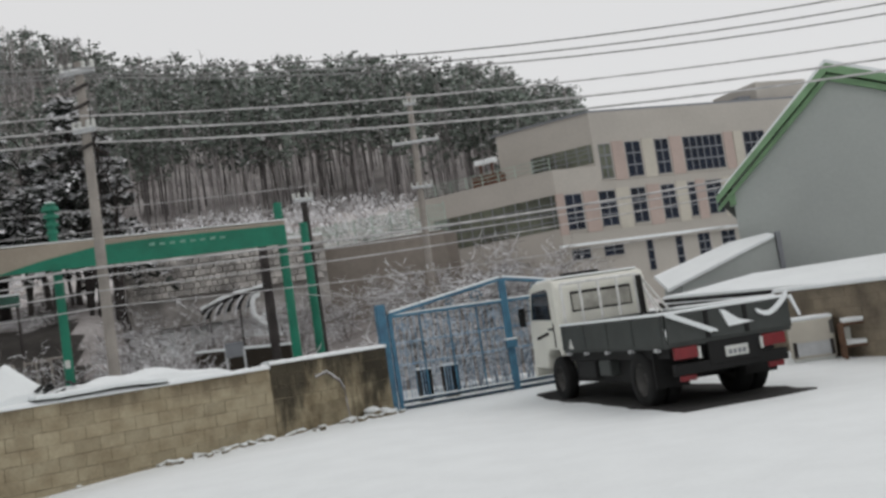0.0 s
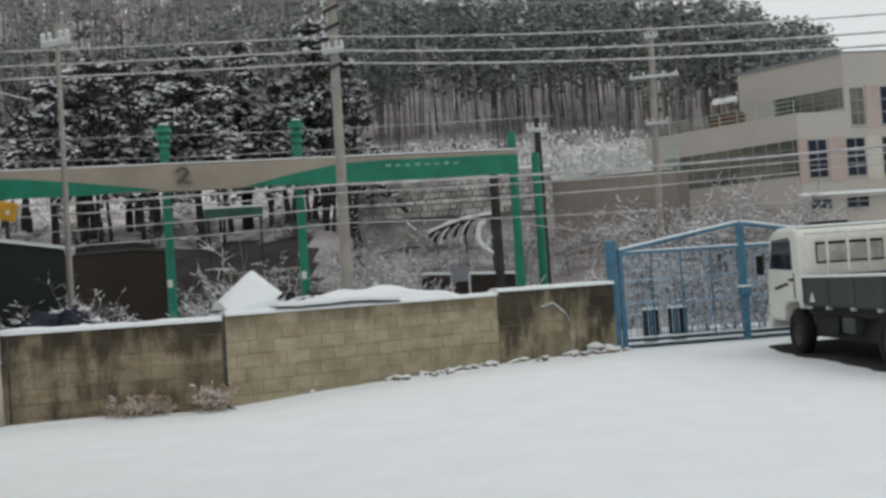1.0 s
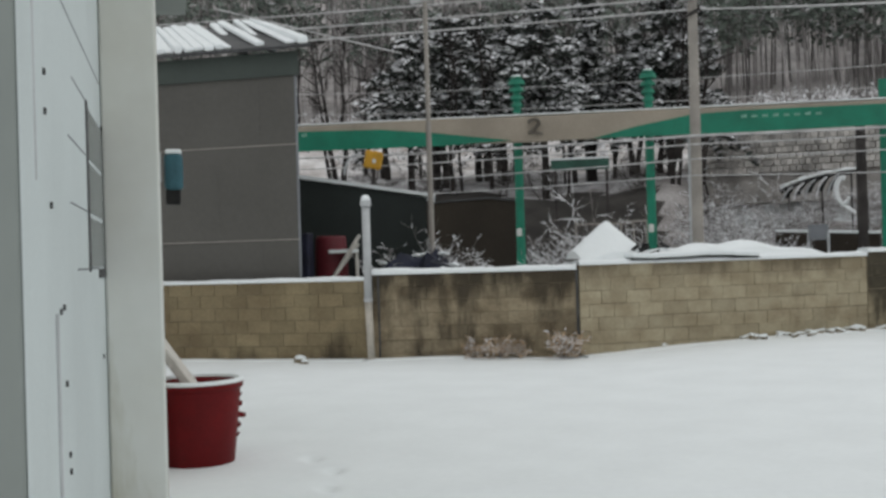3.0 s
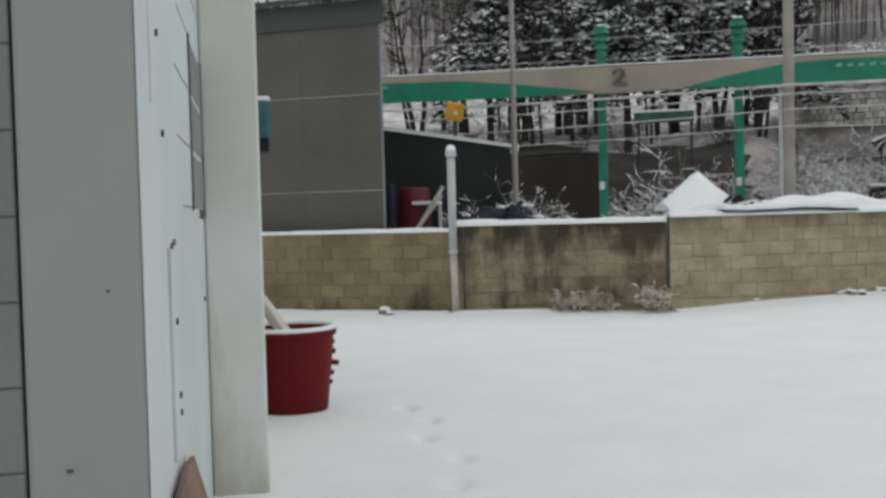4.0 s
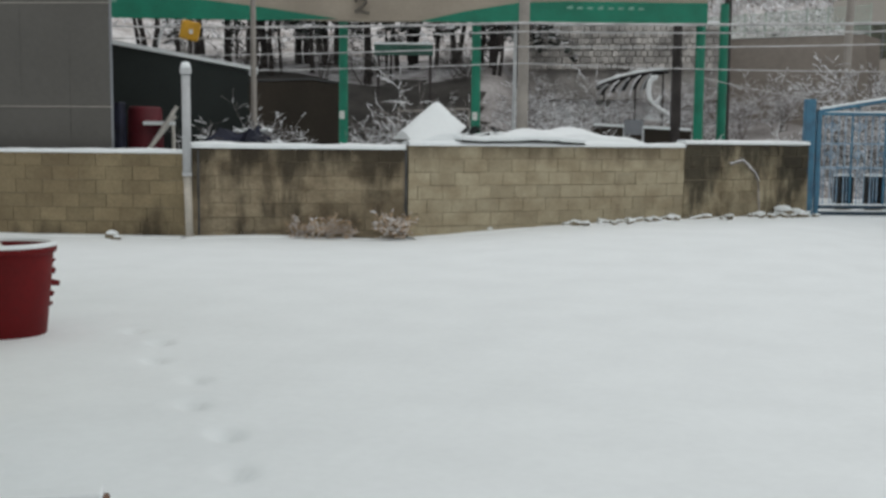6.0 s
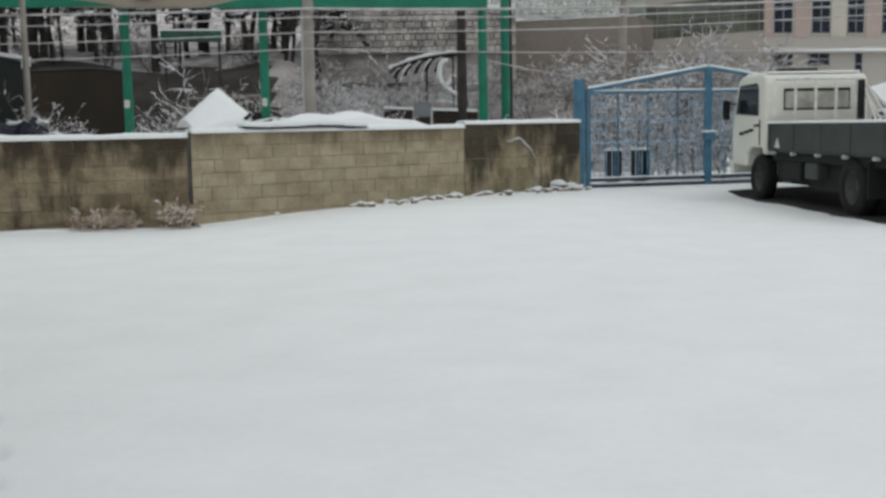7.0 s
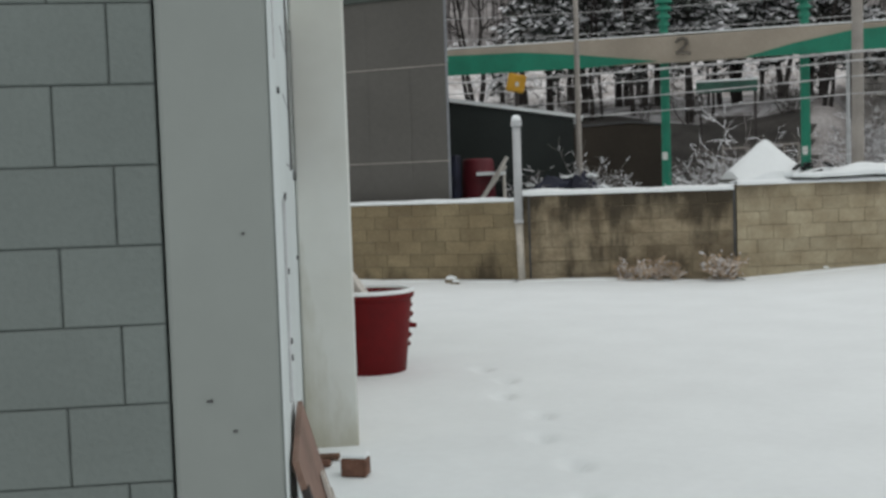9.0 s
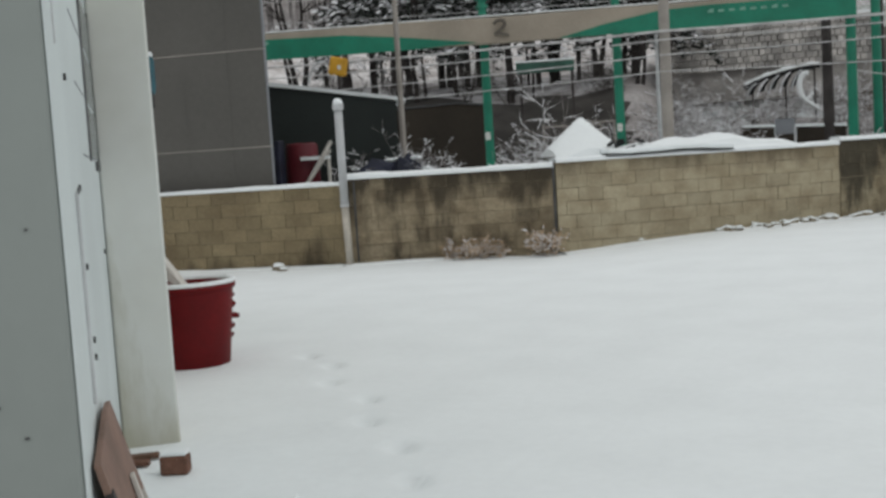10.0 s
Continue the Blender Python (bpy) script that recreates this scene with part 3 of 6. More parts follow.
bm = bm_()
c = gp(-0.13, 1.03)
box(bm, (c[0], c[1], 1.0), (0.17, 0.17, 2.3), math.atan2(GD.y, GD.x))
bevel(bm, 0.01, 1)
part("gate_pillar", bm, BLUEPAINT, gate, "square blue pillar")
LEAF = 2.4
for leaf in (0, 1):
    s0 = 0.04 + leaf * (LEAF + 0.06)
    hz = (1.84, 2.24) if leaf == 0 else (2.24, 1.84)
    for s, top in ((s0, hz[0]), (s0 + LEAF, hz[1])):
        bm = bm_()
        box(bm, gp(s, (top + 0.04) / 2), (0.075, 0.075, top - 0.02), math.atan2(GD.y, GD.x))
        part("stile", bm, BLUEPAINT, gate)
    bm = bm_()
    tube(bm, gp(s0, hz[0]), gp(s0 + LEAF, hz[1]), 0.036, seg=8)
    part("top_rail", bm, BLUEPAINT, gate)
    bm = bm_()
    tube(bm, gp(s0, hz[0] + 0.04), gp(s0 + LEAF, hz[1] + 0.04), 0.026, seg=8)
    part("snow_cap", bm, SNOW, gate)
    for z, r_ in ((1.80, 0.03), (0.17, 0.035), (0.06, 0.035)):
        bm = bm_()
        tube(bm, gp(s0, z), gp(s0 + LEAF, z), r_, seg=8)
        part("rail", bm, BLUEPAINT if z > 1 else BLUESHADE, gate)
        bm = bm_()
        tube(bm, gp(s0, z + r_), gp(s0 + LEAF, z + r_), 0.02, seg=6)
        part("snow_cap", bm, SNOW, gate)
    n = 20
    for i in range(1, n):
        s = s0 + LEAF * i / n
        bm = bm_()
        tube(bm, gp(s, 0.17), gp(s, 1.80), 0.011 if i % 5 else 0.02, seg=6)
        part("bar", bm, BLUEFROST if i % 5 else BLUEPAINT, gate)
    for i in range(0, n, 2):
        s = s0 + LEAF * (i + 0.5) / n
        bm = bm_()
        tube(bm, gp(s, 0.17), gp(s, 0.86), 0.009, seg=6)
        part("short_bar", bm, BLUEFROST, gate)
    for z in (0.86, 1.28):
        bm = bm_()
        tube(bm, gp(s0, z), gp(s0 + LEAF, z), 0.014, seg=6)
        part("rail", bm, BLUEFROST, gate)
    # scrolls between the bars and under the sloping rail
    for i in range(5):
        for z0, r0 in ((1.55, 0.1), (1.07, 0.09)):
            cx = s0 + LEAF * (i + 0.5) / 5
            bm = bm_()
            prev = None
            for k in range(15):
                a = k * 0.62
                rad = r0 * (1 - k / 17)
                q = gp(cx + rad * math.cos(a) * (1 if i % 2 else -1), z0 + rad * math.sin(a))
                if prev:
                    tube(bm, prev, q, 0.011, seg=5, caps=False)
                prev = q
            part("scroll", bm, BLUEFROST, gate)
    for i in range(3):
        f = (i + 1.2) / 4.2
        gap = (1.8 + 0.42 * (f if leaf == 0 else 1 - f)) - 1.8
        bm = bm_()
        prev = None
        for k in range(13):
            a = k * 0.62
            rad = gap * 0.45 * (1 - k / 16)
            q = gp(s0 + LEAF * f + rad * math.cos(a), 1.8 + gap * 0.5 + rad * math.sin(a))
            if prev:
                tube(bm, prev, q, 0.011, seg=5, caps=False)
            prev = q
        part("scroll", bm, BLUEPAINT, gate)
bm = bm_()
box(bm, gp(2.47, 0.95, 0.05), (0.24, 0.09, 0.16), math.atan2(GD.y, GD.x))
bevel(bm, 0.015, 1)
part("lock_box", bm, BLUEPAINT, gate)
bm = bm_()
box(bm, gp(2.47, 1.04, 0.05), (0.25, 0.1, 0.035), math.atan2(GD.y, GD.x))
part("snow_cap", bm, SNOW, gate)
# dark box behind the lower bars
for s, w, z in ((0.74, 0.24, 0.5), (1.3, 0.27, 0.5)):
    bx = thing("crate", "dark crate standing behind the gate", "crate", group="crates behind the gate")
    bm = bm_()
    box(bm, gp(s, z - 0.05, -0.5), (w, 0.3, 0.5), math.atan2(GD.y, GD.x))
    bevel(bm, 0.01, 1)
    part("body", bm, CHASSIS, bx)
    bm = bm_()
    box(bm, gp(s, z + 0.22, -0.5), (w, 0.3, 0.04), math.atan2(GD.y, GD.x))
    part("snow_cap", bm, SNOW, bx)
    bm = bm_()
    box(bm, gp(s, 0.06, -0.5), (w * 0.8, 0.24, 0.3), math.atan2(GD.y, GD.x))
    part("plinth", bm, MORTAR, bx)

# ---- snow heap behind the wall ----
heap = thing("snow_heap", "pointed heap under snow behind the wall", "snow heap")


def mound(o, d, z0, peaks, s0, s1, depth, n=44, m=14):
    """Snow lying along d behind the wall: each peak is (s, w, height, radius, power)."""
    verts, faces = [], []
    for i in range(n + 1):
        for j in range(m + 1):
            s, w = s0 + (s1 - s0) * i / n, -depth * j / m
            h = sum(math.exp(14 * p[2] * (1 - (math.hypot(s - p[0], 1.3 * (w - p[1])) / p[3]) ** p[4])) for p in peaks)
            h = math.log(h) / 14 - 0.03
            edge = min(i, n - i, j, m - j)
            h = max(h, -0.12) + 0.015 * noise.noise((s * 4, w * 4, 1)) - (0.6 if edge == 0 else 0)
            q = at2(o, d, s, w)
            verts.append((q[0], q[1], z0 + h))
    for i in range(n):
        for j in range(m):
            a = i * (m + 1) + j
            faces.append((a, a + m + 1, a + m + 2, a + 1))
    return verts, faces


v, f = mound(BEND, dr, 1.3, [(0.72, -0.55, 0.74, 0.85, 0.92), (0.98, -0.5, 0.2, 0.7, 1.6)], 0.12, 1.7, 1.2)
raw("snow_surface", v, f, SNOW, heap)
v, f = mound(BEND, dr, 1.3, [(1.5, -0.2, 0.24, 0.6, 2), (2.2, -0.4, 0.3, 0.7, 2), (3.0, -0.45, 0.33, 0.8, 2), (3.8, -0.4, 0.2, 0.8, 2), (0.9, -0.1, 0.12, 0.5, 2)], 0.6, 4.7, 1.0, 60)
raw("snow_surface", v, f, SNOW, heap).data.polygons.foreach_set("use_smooth", [True] * len(f))
rnd = random.Random(4)
for k in range(6):
    bm = bm_()
    q = at2(BEND, dr, 0.95 + 0.6 * rnd.random(), 0.02 - 0.16 * rnd.random())
    box(bm, (q[0], q[1], 1.42 + 0.16 * rnd.random()), (0.2, 0.06, 0.03), rnd.uniform(0, 3), Matrix.Rotation(rnd.uniform(-0.5, 0.5), 4, "Y"))
    part("scrap", bm, CHASSIS, heap, "dark scrap poking out of the snow")
bm = bm_()
box(bm, (-7.05, 15.35, 1.36), (0.9, 0.4, 0.035), 0.6)
part("sheet", bm, SIDING, heap, "grey sheet under the snow")
for k in range(5):
    q = at2(BEND, dr, 1.05 + 0.42 * k, -0.12)
    tl = Matrix.Rotation(0.05 * math.sin(2.1 * k), 4, "X") @ Matrix.Rotation(0.05 * math.cos(1.7 * k), 4, "Y")
    bm = bm_()
    box(bm, (q[0], q[1], 1.35 + 0.012 * (k % 2)), (0.46, 0.6, 0.014), math.atan2(dr.y, dr.x), tl)
    sh = part("metal_sheet", bm, CHASSIS, heap, "dark metal sheet jutting over the wall")
    bm = bm_()
    box(bm, (q[0], q[1], 1.405 + 0.012 * (k % 2)), (0.47, 0.62, 0.085), math.atan2(dr.y, dr.x), tl)
    bevel(bm, 0.03, 2)
    part("snow_cover", bm, SNOW, sh)
bm = bm_()
for s_ in (0.75, 2.2, 3.4):
    q = at2(BEND, dr, s_, -0.55)
    tube(bm, (q[0], q[1], -0.1), (q[0], q[1], 1.25), 0.4, 0.3, seg=10)
part("core", bm, EARTH, heap)

# ---- truck ----
LONG = 1.1  # long-wheelbase body; the wheels stay round
truck = thing("flatbed_truck", "cream flatbed truck with dark dropside bed, dusted with snow", "truck", pose(2.2, 14.98, 0.02, 0, 0, 13.6) @ Matrix.Diagonal((1, LONG, 1, 1)))
W = 1.88


def tbox(name, x0, x1, y0, y1, z0, z1, material, bev=0.012, label="", parent=None):
    bm = bm_()
    box(bm, ((x0 + x1) / 2, (y0 + y1) / 2, (z0 + z1) / 2), (abs(x1 - x0), abs(y1 - y0), abs(z1 - z0)))
    if bev:
        bevel(bm, bev, 2)
    return part(name, bm, material, parent or truck, label)


bm = bm_()
prof = [(2.83, 0.78), (2.83, 1.90), (2.90, 2.03), (3.05, 2.07), (3.85, 2.06), (4.02, 1.97), (4.2, 1.45), (4.27, 1.2), (4.29, 0.55), (3.62, 0.52), (3.62, 0.72), (3.45, 0.85), (3.0, 0.85), (2.9, 0.72)]
prism(bm, [(0.05, y, z) for y, z in prof], (1.72, 0, 0))
bevel(bm, 0.05, 3)
cab = part("cab", bm, TRUCKWHITE, truck, "cream painted cab")
for x in (0.042, 1.778):
    bm = bm_()
    prism(bm, [(x - 0.006, y, z) for y, z in ((3.12, 1.38), (3.12, 1.86), (3.2, 1.92), (3.9, 1.90), (4.08, 1.42))], (0.012, 0, 0))
    part("side_window", bm, GLASSDARK, cab)
    bm = bm_()
    prism(bm, [(x - 0.005, y, z) for y, z in ((3.05, 0.9), (3.05, 1.32), (3.075, 1.32), (3.075, 0.9))], (0.01, 0, 0))
    part("door_gap", bm, CHASSIS, cab)
    bm = bm_()
    box(bm, (x, 3.2, 1.22), (0.03, 0.16, 0.035))
    part("door_handle", bm, CHASSIS, cab)
    bm = bm_()
    for k in range(3):
        box(bm, (x, 3.42 + 0.2 * k, 1.14 - 0.03 * k), (0.012, 0.17, 0.05))
    part("stripe", bm, CHASSIS, cab, "dark side stripe")
# the glass is coloured pale to stand for the sky reflected in it
tbox("rear_window", 0.36, 1.44, 2.808, 2.835, 1.49, 1.77, mat("sky_pale_rear_glass", (0.46, 0.45, 0.40), 0.12, var=0.25, scale=3, fine=9, bump=0, spec=0.6), 0.012, "wide rear window", cab)
tbox("window_seal", 0.34, 1.46, 2.815, 2.833, 1.465, 1.815, CHASSIS, 0.008, "", cab)
tbox("windscreen", 0.15, 1.65, 4.1, 4.2, 1.5, 1.9, GLASSDARK, 0.02, "", cab)
tbox("roof_deflector", 0.55, 1.2, 3.4, 3.7, 2.08, 2.17, CHASSIS, 0.03, "low dark roof marker", cab)
tbox("snow_cap", 0.12, 1.7, 2.95, 3.85, 2.06, 2.10, SNOW, 0.02, "thin snow on the roof", cab)
for x in (-0.12, 1.94):
    mir = tbox("wing_mirror", x - 0.06, x + 0.06, 4.08, 4.14, 1.32, 1.66, CHASSIS, 0.015)
    bm = bm_()
    tube(bm, (0.1 if x < 0 else 1.72, 4.08, 1.6), (x, 4.1, 1.6), 0.012, seg=6)
    part("mirror_arm", bm, CHASSIS, mir)
# guard frame behind the cab
for x in (0.12, 0.46, 0.8, 1.14, 1.48):
    bm = bm_()
    tube(bm, (x, 2.66, 0.9), (x, 2.66, 1.96), 0.024, seg=8)
    part("guard_post", bm, FROST, truck, "frosted white post")
for z in (1.96,):
    bm = bm_()
    tube(bm, (0.12, 2.66, z), (1.5, 2.66, z), 0.026, seg=8)
    part("guard_rail", bm, FROST, truck, "frosted white rail")
# black panel in place of the shadowed gap at the frame's right end
tbox("guard_end", 1.49, 1.515, 2.45, 2.68, 1.0, 1.93, CHASSIS, 0.004, "black panel standing for the shaded end of the guard frame")
for x0, k_ in ((1.5, 0.22), (1.56, 0.3), (1.52, 0.12)):
    bm = bm_()
    tube(bm, (x0, 2.66, 1.96), (x0 + k_, 2.3, 1.25), 0.02, seg=8)
    part("guard_brace", bm, FROST, truck, "frosted white brace")
# bed
bed = tbox("bed_floor", 0.0, W, -0.95, 2.6, 0.80, 0.90, BEDGREY, 0.01, "dark steel bed floor")
tbox("snow_cover", 0.06, W - 0.06, -0.85, 2.55, 0.90, 0.945, SNOW, 0.015, "snow on the bed floor", bed)
for x in (0.0, W):
    sd = tbox("side_panel", x - 0.022, x + 0.022, -0.95, 2.6, 0.84, 1.25, BEDGREY, 0.008, "dark dropside panel")
    tbox("snow_cap", x - 0.035, x + 0.035, -0.95, 2.6, 1.25, 1.29, SNOW, 0.015, "", sd)
    for y in (-0.9, -0.05, 0.8, 1.65, 2.5):
        tbox("rib", x - 0.034, x + 0.034, y - 0.025, y + 0.025, 0.85, 1.24, BEDGREY, 0.004, "", sd)
    for y in (-0.7, 0.1, 0.9, 1.7, 2.4):
        tbox("hook", x - 0.035, x + 0.035, y - 0.04, y + 0.04, 0.76, 0.81, PVC, 0.006, "frosted hook", sd)
bm = bm_()
prism(bm, [(-0.03, 2.32, 0.87), (-0.03, 2.12, 0.87), (-0.03, 2.22, 1.03)], (0.006, 0, 0))
part("emblem", bm, PLATE, truck, "white three-pointed mark")
tbox("head_board", 0.0, W, 2.6, 2.64, 0.84, 1.28, BEDGREY, 0.008)
# closed tailgate with snow sticking to it
tg = tbox("tailgate", 0.03, W - 0.03, -0.985, -0.945, 0.86, 1.25, BEDGREY, 0.008, "dark closed tailgate")
tbox("snow_cap", 0.0, W, -1.0, -0.93, 1.25, 1.29, SNOW, 0.016, "", tg)
for x in (0.62, 1.2):
    tbox("rib", x - 0.03, x + 0.03, -1.0, -0.98, 0.87, 1.24, CHASSIS, 0.005, "", tg)
for dz in (0.0, 0.07):
    bm = bm_()
    tube(bm, (0.03 + dz, -1.01, 1.25), (0.66 + dz, -1.03, 0.95), 0.02, seg=6)
    part("strap", bm, SNOW, tg, "snow-covered diagonal strap")
bm = bm_()
prism(bm, [(0.82, -1.0, 1.22), (0.9, -1.0, 1.2), (1.08, -1.0, 1.06), (1.3, -1.0, 1.0), (0.92, -1.0, 0.98)], (0, -0.025, 0))
part("snow_patch", bm, SNOW, tg)
bm = bm_()
arc = [(1.36 + 0.5 * k / 8, 1.04 + 0.2 * (abs(k - 2.6) / 5) ** 1.6) for k in range(9)]
prism(bm, [(x, -1.0, z) for x, z in arc] + [(x, -1.0, z + 0.05 + 0.05 * (i / 8)) for i, (x, z) in reversed(list(enumerate(arc)))], (0, -0.03, 0))
part("snow_patch", bm, SNOW, tg)
bm = bm_()
tube(bm, (W + 0.02, -1.0, 1.27), (W + 0.12, -1.02, 0.98), 0.03, 0.02, seg=8)
part("corner_stay", bm, SNOW, tg, "snow-covered corner stay")
# chassis and running gear
for x in (0.5, 1.3):
    tbox("chassis_rail", x - 0.05, x + 0.05, -0.9, 3.9, 0.6, 0.78, CHASSIS, 0.01)
tbox("rear_bumper", 0.1, W - 0.1, -0.95, -0.83, 0.42, 0.58, CHASSIS, 0.015)
tbox("underframe", 0.08, W - 0.08, -0.85, 2.6, 0.66, 0.8, CHASSIS, 0.01)
tbox("plate_bracket", 0.6, 1.4, -0.96, -0.9, 0.5, 0.82, CHASSIS, 0.01)
pn = tbox("number_plate", 0.84, 1.18, -0.975, -0.962, 0.58, 0.72, PLATE, 0.004)
bm = bm_()
for k in range(4):
    box(bm, (0.905 + 0.07 * k, -0.978, 0.64), (0.045, 0.004, 0.06))
part("plate_marks", bm, WINFRAME, pn)
for x in (0.28, W - 0.28):
    lamp = tbox("tail_lamp", x - 0.19, x + 0.15, -0.99, -0.93, 0.64, 0.80, LAMPRED, 0.012)
    tbox("lens", x + (0.16 if x < 1 else -0.23), x + (0.20 if x < 1 else -0.19), -0.985, -0.93, 0.62, 0.78, PLATE, 0.008, "pale reversing lens", lamp)
    tbox("fog_lamp", x - 0.12, x + 0.12, -0.92, -0.88, 0.34, 0.42, LAMPRED, 0.01)
tbox("tool_box", 0.05, 0.45, 1.55, 2.2, 0.38, 0.66, CHASSIS, 0.02)
tbox("battery_box", 0.04, 0.3, 1.0, 1.4, 0.42, 0.66, BEDGREY, 0.02, "dark grey battery box")
tbox("underguard", 0.2, W - 0.2, 0.45, 2.7, 0.3, 0.66, CHASSIS, 0.02, "dark undergear")
tbox("fuel_tank", 1.35, 1.75, 1.2, 2.2, 0.38, 0.66, CHASSIS, 0.04)
tbox("front_bumper", 0.04, 1.78, 4.2, 4.34, 0.38, 0.6, TRUCKWHITE, 0.03)
tbox("axle", 0.3, W - 0.3, -0.06, 0.06, 0.28, 0.4, CHASSIS, 0.02)
tbox("axle", 0.3, W - 0.3, 3.07, 3.19, 0.26, 0.36, CHASSIS, 0.02)


def wheel(x, y, r, w, out):
    bm = bm_()
    m = Matrix.Translation((x, y, r - 0.03)) @ Matrix.Diagonal((1, 1 / LONG, 1, 1)) @ Matrix.Rotation(radians(90), 4, "Y")
    prof_ = [(r * 0.58, -w / 2), (r * 0.9, -w / 2), (r * 0.98, -w * 0.36), (r, -w * 0.2), (r, w * 0.2), (r * 0.98, w * 0.36), (r * 0.9, w / 2), (r * 0.58, w / 2)]
    lathe(bm, prof_, 28)
    bmesh.ops.transform(bm, matrix=m, verts=bm.verts)
    ty = part("wheel", bm, RUBBER, truck, "black tyre", smooth=True)
    bm = bm_()
    lathe(bm, [(0.0, 0.02 * out), (r * 0.2, 0.03 * out), (r * 0.24, -0.03 * out), (r * 0.45, -0.05 * out), (r * 0.55, w * 0.36 * out), (r * 0.61, w * 0.46 * out), (r * 0.61, -w * 0.4 * out)], 24)
    bmesh.ops.transform(bm, matrix=m, verts=bm.verts)
    part("rim", bm, RIM, ty, smooth=True)


wheel(0.16, 3.13, 0.385, 0.2, -1)
wheel(W - 0.16, 3.13, 0.385, 0.2, 1)
for x, o_ in ((0.14, -1), (0.38, -1), (W - 0.38, 1), (W - 0.14, 1)):
    wheel(x, 0.0, 0.405, 0.21, o_)
for x in (0.26, W - 0.26):
    tbox("mudguard", x - 0.25, x + 0.25, -0.5, -0.47, 0.25, 0.75, CHASSIS, 0.004)

# bare ground that the truck kept free of snow, its colour deepened for the shade there
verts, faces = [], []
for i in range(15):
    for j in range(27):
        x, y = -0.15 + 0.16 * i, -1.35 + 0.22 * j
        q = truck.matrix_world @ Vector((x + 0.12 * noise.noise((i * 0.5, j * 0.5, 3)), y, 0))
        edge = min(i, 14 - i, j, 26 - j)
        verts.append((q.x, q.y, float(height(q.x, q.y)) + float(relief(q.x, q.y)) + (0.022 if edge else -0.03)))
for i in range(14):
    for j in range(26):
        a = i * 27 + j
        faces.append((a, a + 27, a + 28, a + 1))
tagged(raw("bare_patch", verts, faces, ASPHALT), "bare ground left free of snow under the truck, darkened for its shade", "ground", kind="structure")

# ---- grey building behind the left wall ----
gb = thing("grey_shed", "tall grey sheet-clad building with a snowy corrugated roof", "building")
GO, GDR = (-11.22, 13.42), Vector((0.966, 0.26))


GK = Vector((-0.74, 0.67))  # its side runs back along this line


def gslab(name, s0, s1, w0, w1, z0, z1, material, parent=gb, label="", rise=0.0, bev=0.0):
    """A piece of the building: s along the front, w back along the side; rise lifts its back edge."""
    bm = bm_()
    vs = []
    for w, dz in ((w0, 0.0), (w1, rise)):
        for s, z in ((s0, z0), (s1, z0), (s1, z1), (s0, z1)):
            vs.append(bm.verts.new((GO[0] + GDR.x * s + GK.x * w, GO[1] + GDR.y * s + GK.y * w, z + dz)))
    for f in ((0, 1, 2, 3), (7, 6, 5, 4), (0, 4, 5, 1), (1, 5, 6, 2), (2, 6, 7, 3), (3, 7, 4, 0)):
        bm.faces.new([vs[i] for i in f])
    bmesh.ops.recalc_face_normals(bm, faces=bm.faces)
    if bev:
        bevel(bm, bev, 2)
    return part(name, bm, material, parent, label)


gslab("wall", -4.5, 0.0, 0.0, 5.0, -0.1, 4.42, SIDING, label="grey metal siding")
gslab("fascia", -4.5, 0.04, -0.06, 5.0, 4.42, 4.8, FASCIA, label="dark green-grey fascia")
for z in (3.33, 1.82):
    gslab("seam_trim", -4.5, 0.004, -0.014, 0.1, z - 0.008, z + 0.008, CONCPOLE, label="pale horizontal trim")
for s in np.arange(-4.4, -0.2, 0.75):
    gslab("vertical_seam", s, s + 0.01, -0.004, 0.05, 0.0, 4.42, SIDING)
gslab("corner_trim", -0.03, 0.008, -0.01, 0.03, 0.0, 4.42, WINFRAME)
roof = gslab("roof", -4.8, 0.2, -0.3, 5.2, 4.8, 4.85, CORRUG, label="dark corrugated roof", rise=1.5)
for k in range(28):
    s = -4.78 + 0.177 * k
    if k in (21, 24):
        continue
    gslab("snow_strip", s, s + (0.166 if k % 5 else 0.125), -0.28 + 0.08 * (k % 3) + (0.7 if k in (22, 25) else 0), 5.0, 4.86 + 0.02 * (k % 3), 4.95 + 0.03 * (k % 2), SNOW, roof, "snow lying in the corrugations", rise=1.45, bev=0.025)
bm = bm_()
tube(bm, (-13.0, 13.6, 5.75), (-10.6, 15.65, 5.02), 0.014, seg=6)
part("stay_wire", bm, CABLE, gb, "snow-covered stay wire")

# ---- dark green lean-to and clutter behind the left wall ----
ls = thing("lean_to", "dark green sheet lean-to with snow along its eave", "shed")
bm = bm_()
prism(bm, [(-13.6, 16.3, 0), (-11.35, 17.6, 0), (-11.35, 17.6, 2.62), (-13.6, 16.3, 3.1)], (-0.9, 1.5, 0))
part("wall", bm, SHEDGREEN, ls)
bm = bm_()
prism(bm, [(-13.9, 16.05, 3.14), (-11.15, 17.6, 2.62), (-11.15, 17.6, 2.68), (-13.9, 16.05, 3.22)], (-1.0, 1.7, 0))
part("roof", bm, SNOW, ls, "thin snow-covered roof edge")
rb = thing("plastic_barrel", "dark red plastic barrel behind the block wall", "barrel")
bm = bm_()
lathe(bm, [(0, 0), (0.27, 0), (0.29, 0.1), (0.3, 0.6), (0.29, 0.64), (0.3, 0.68), (0.3, 1.3), (0.28, 1.85), (0.25, 1.9), (0, 1.9)], 20, (-12.2, 15.6, 0))
part("body", bm, REDBOX, rb, smooth=True)
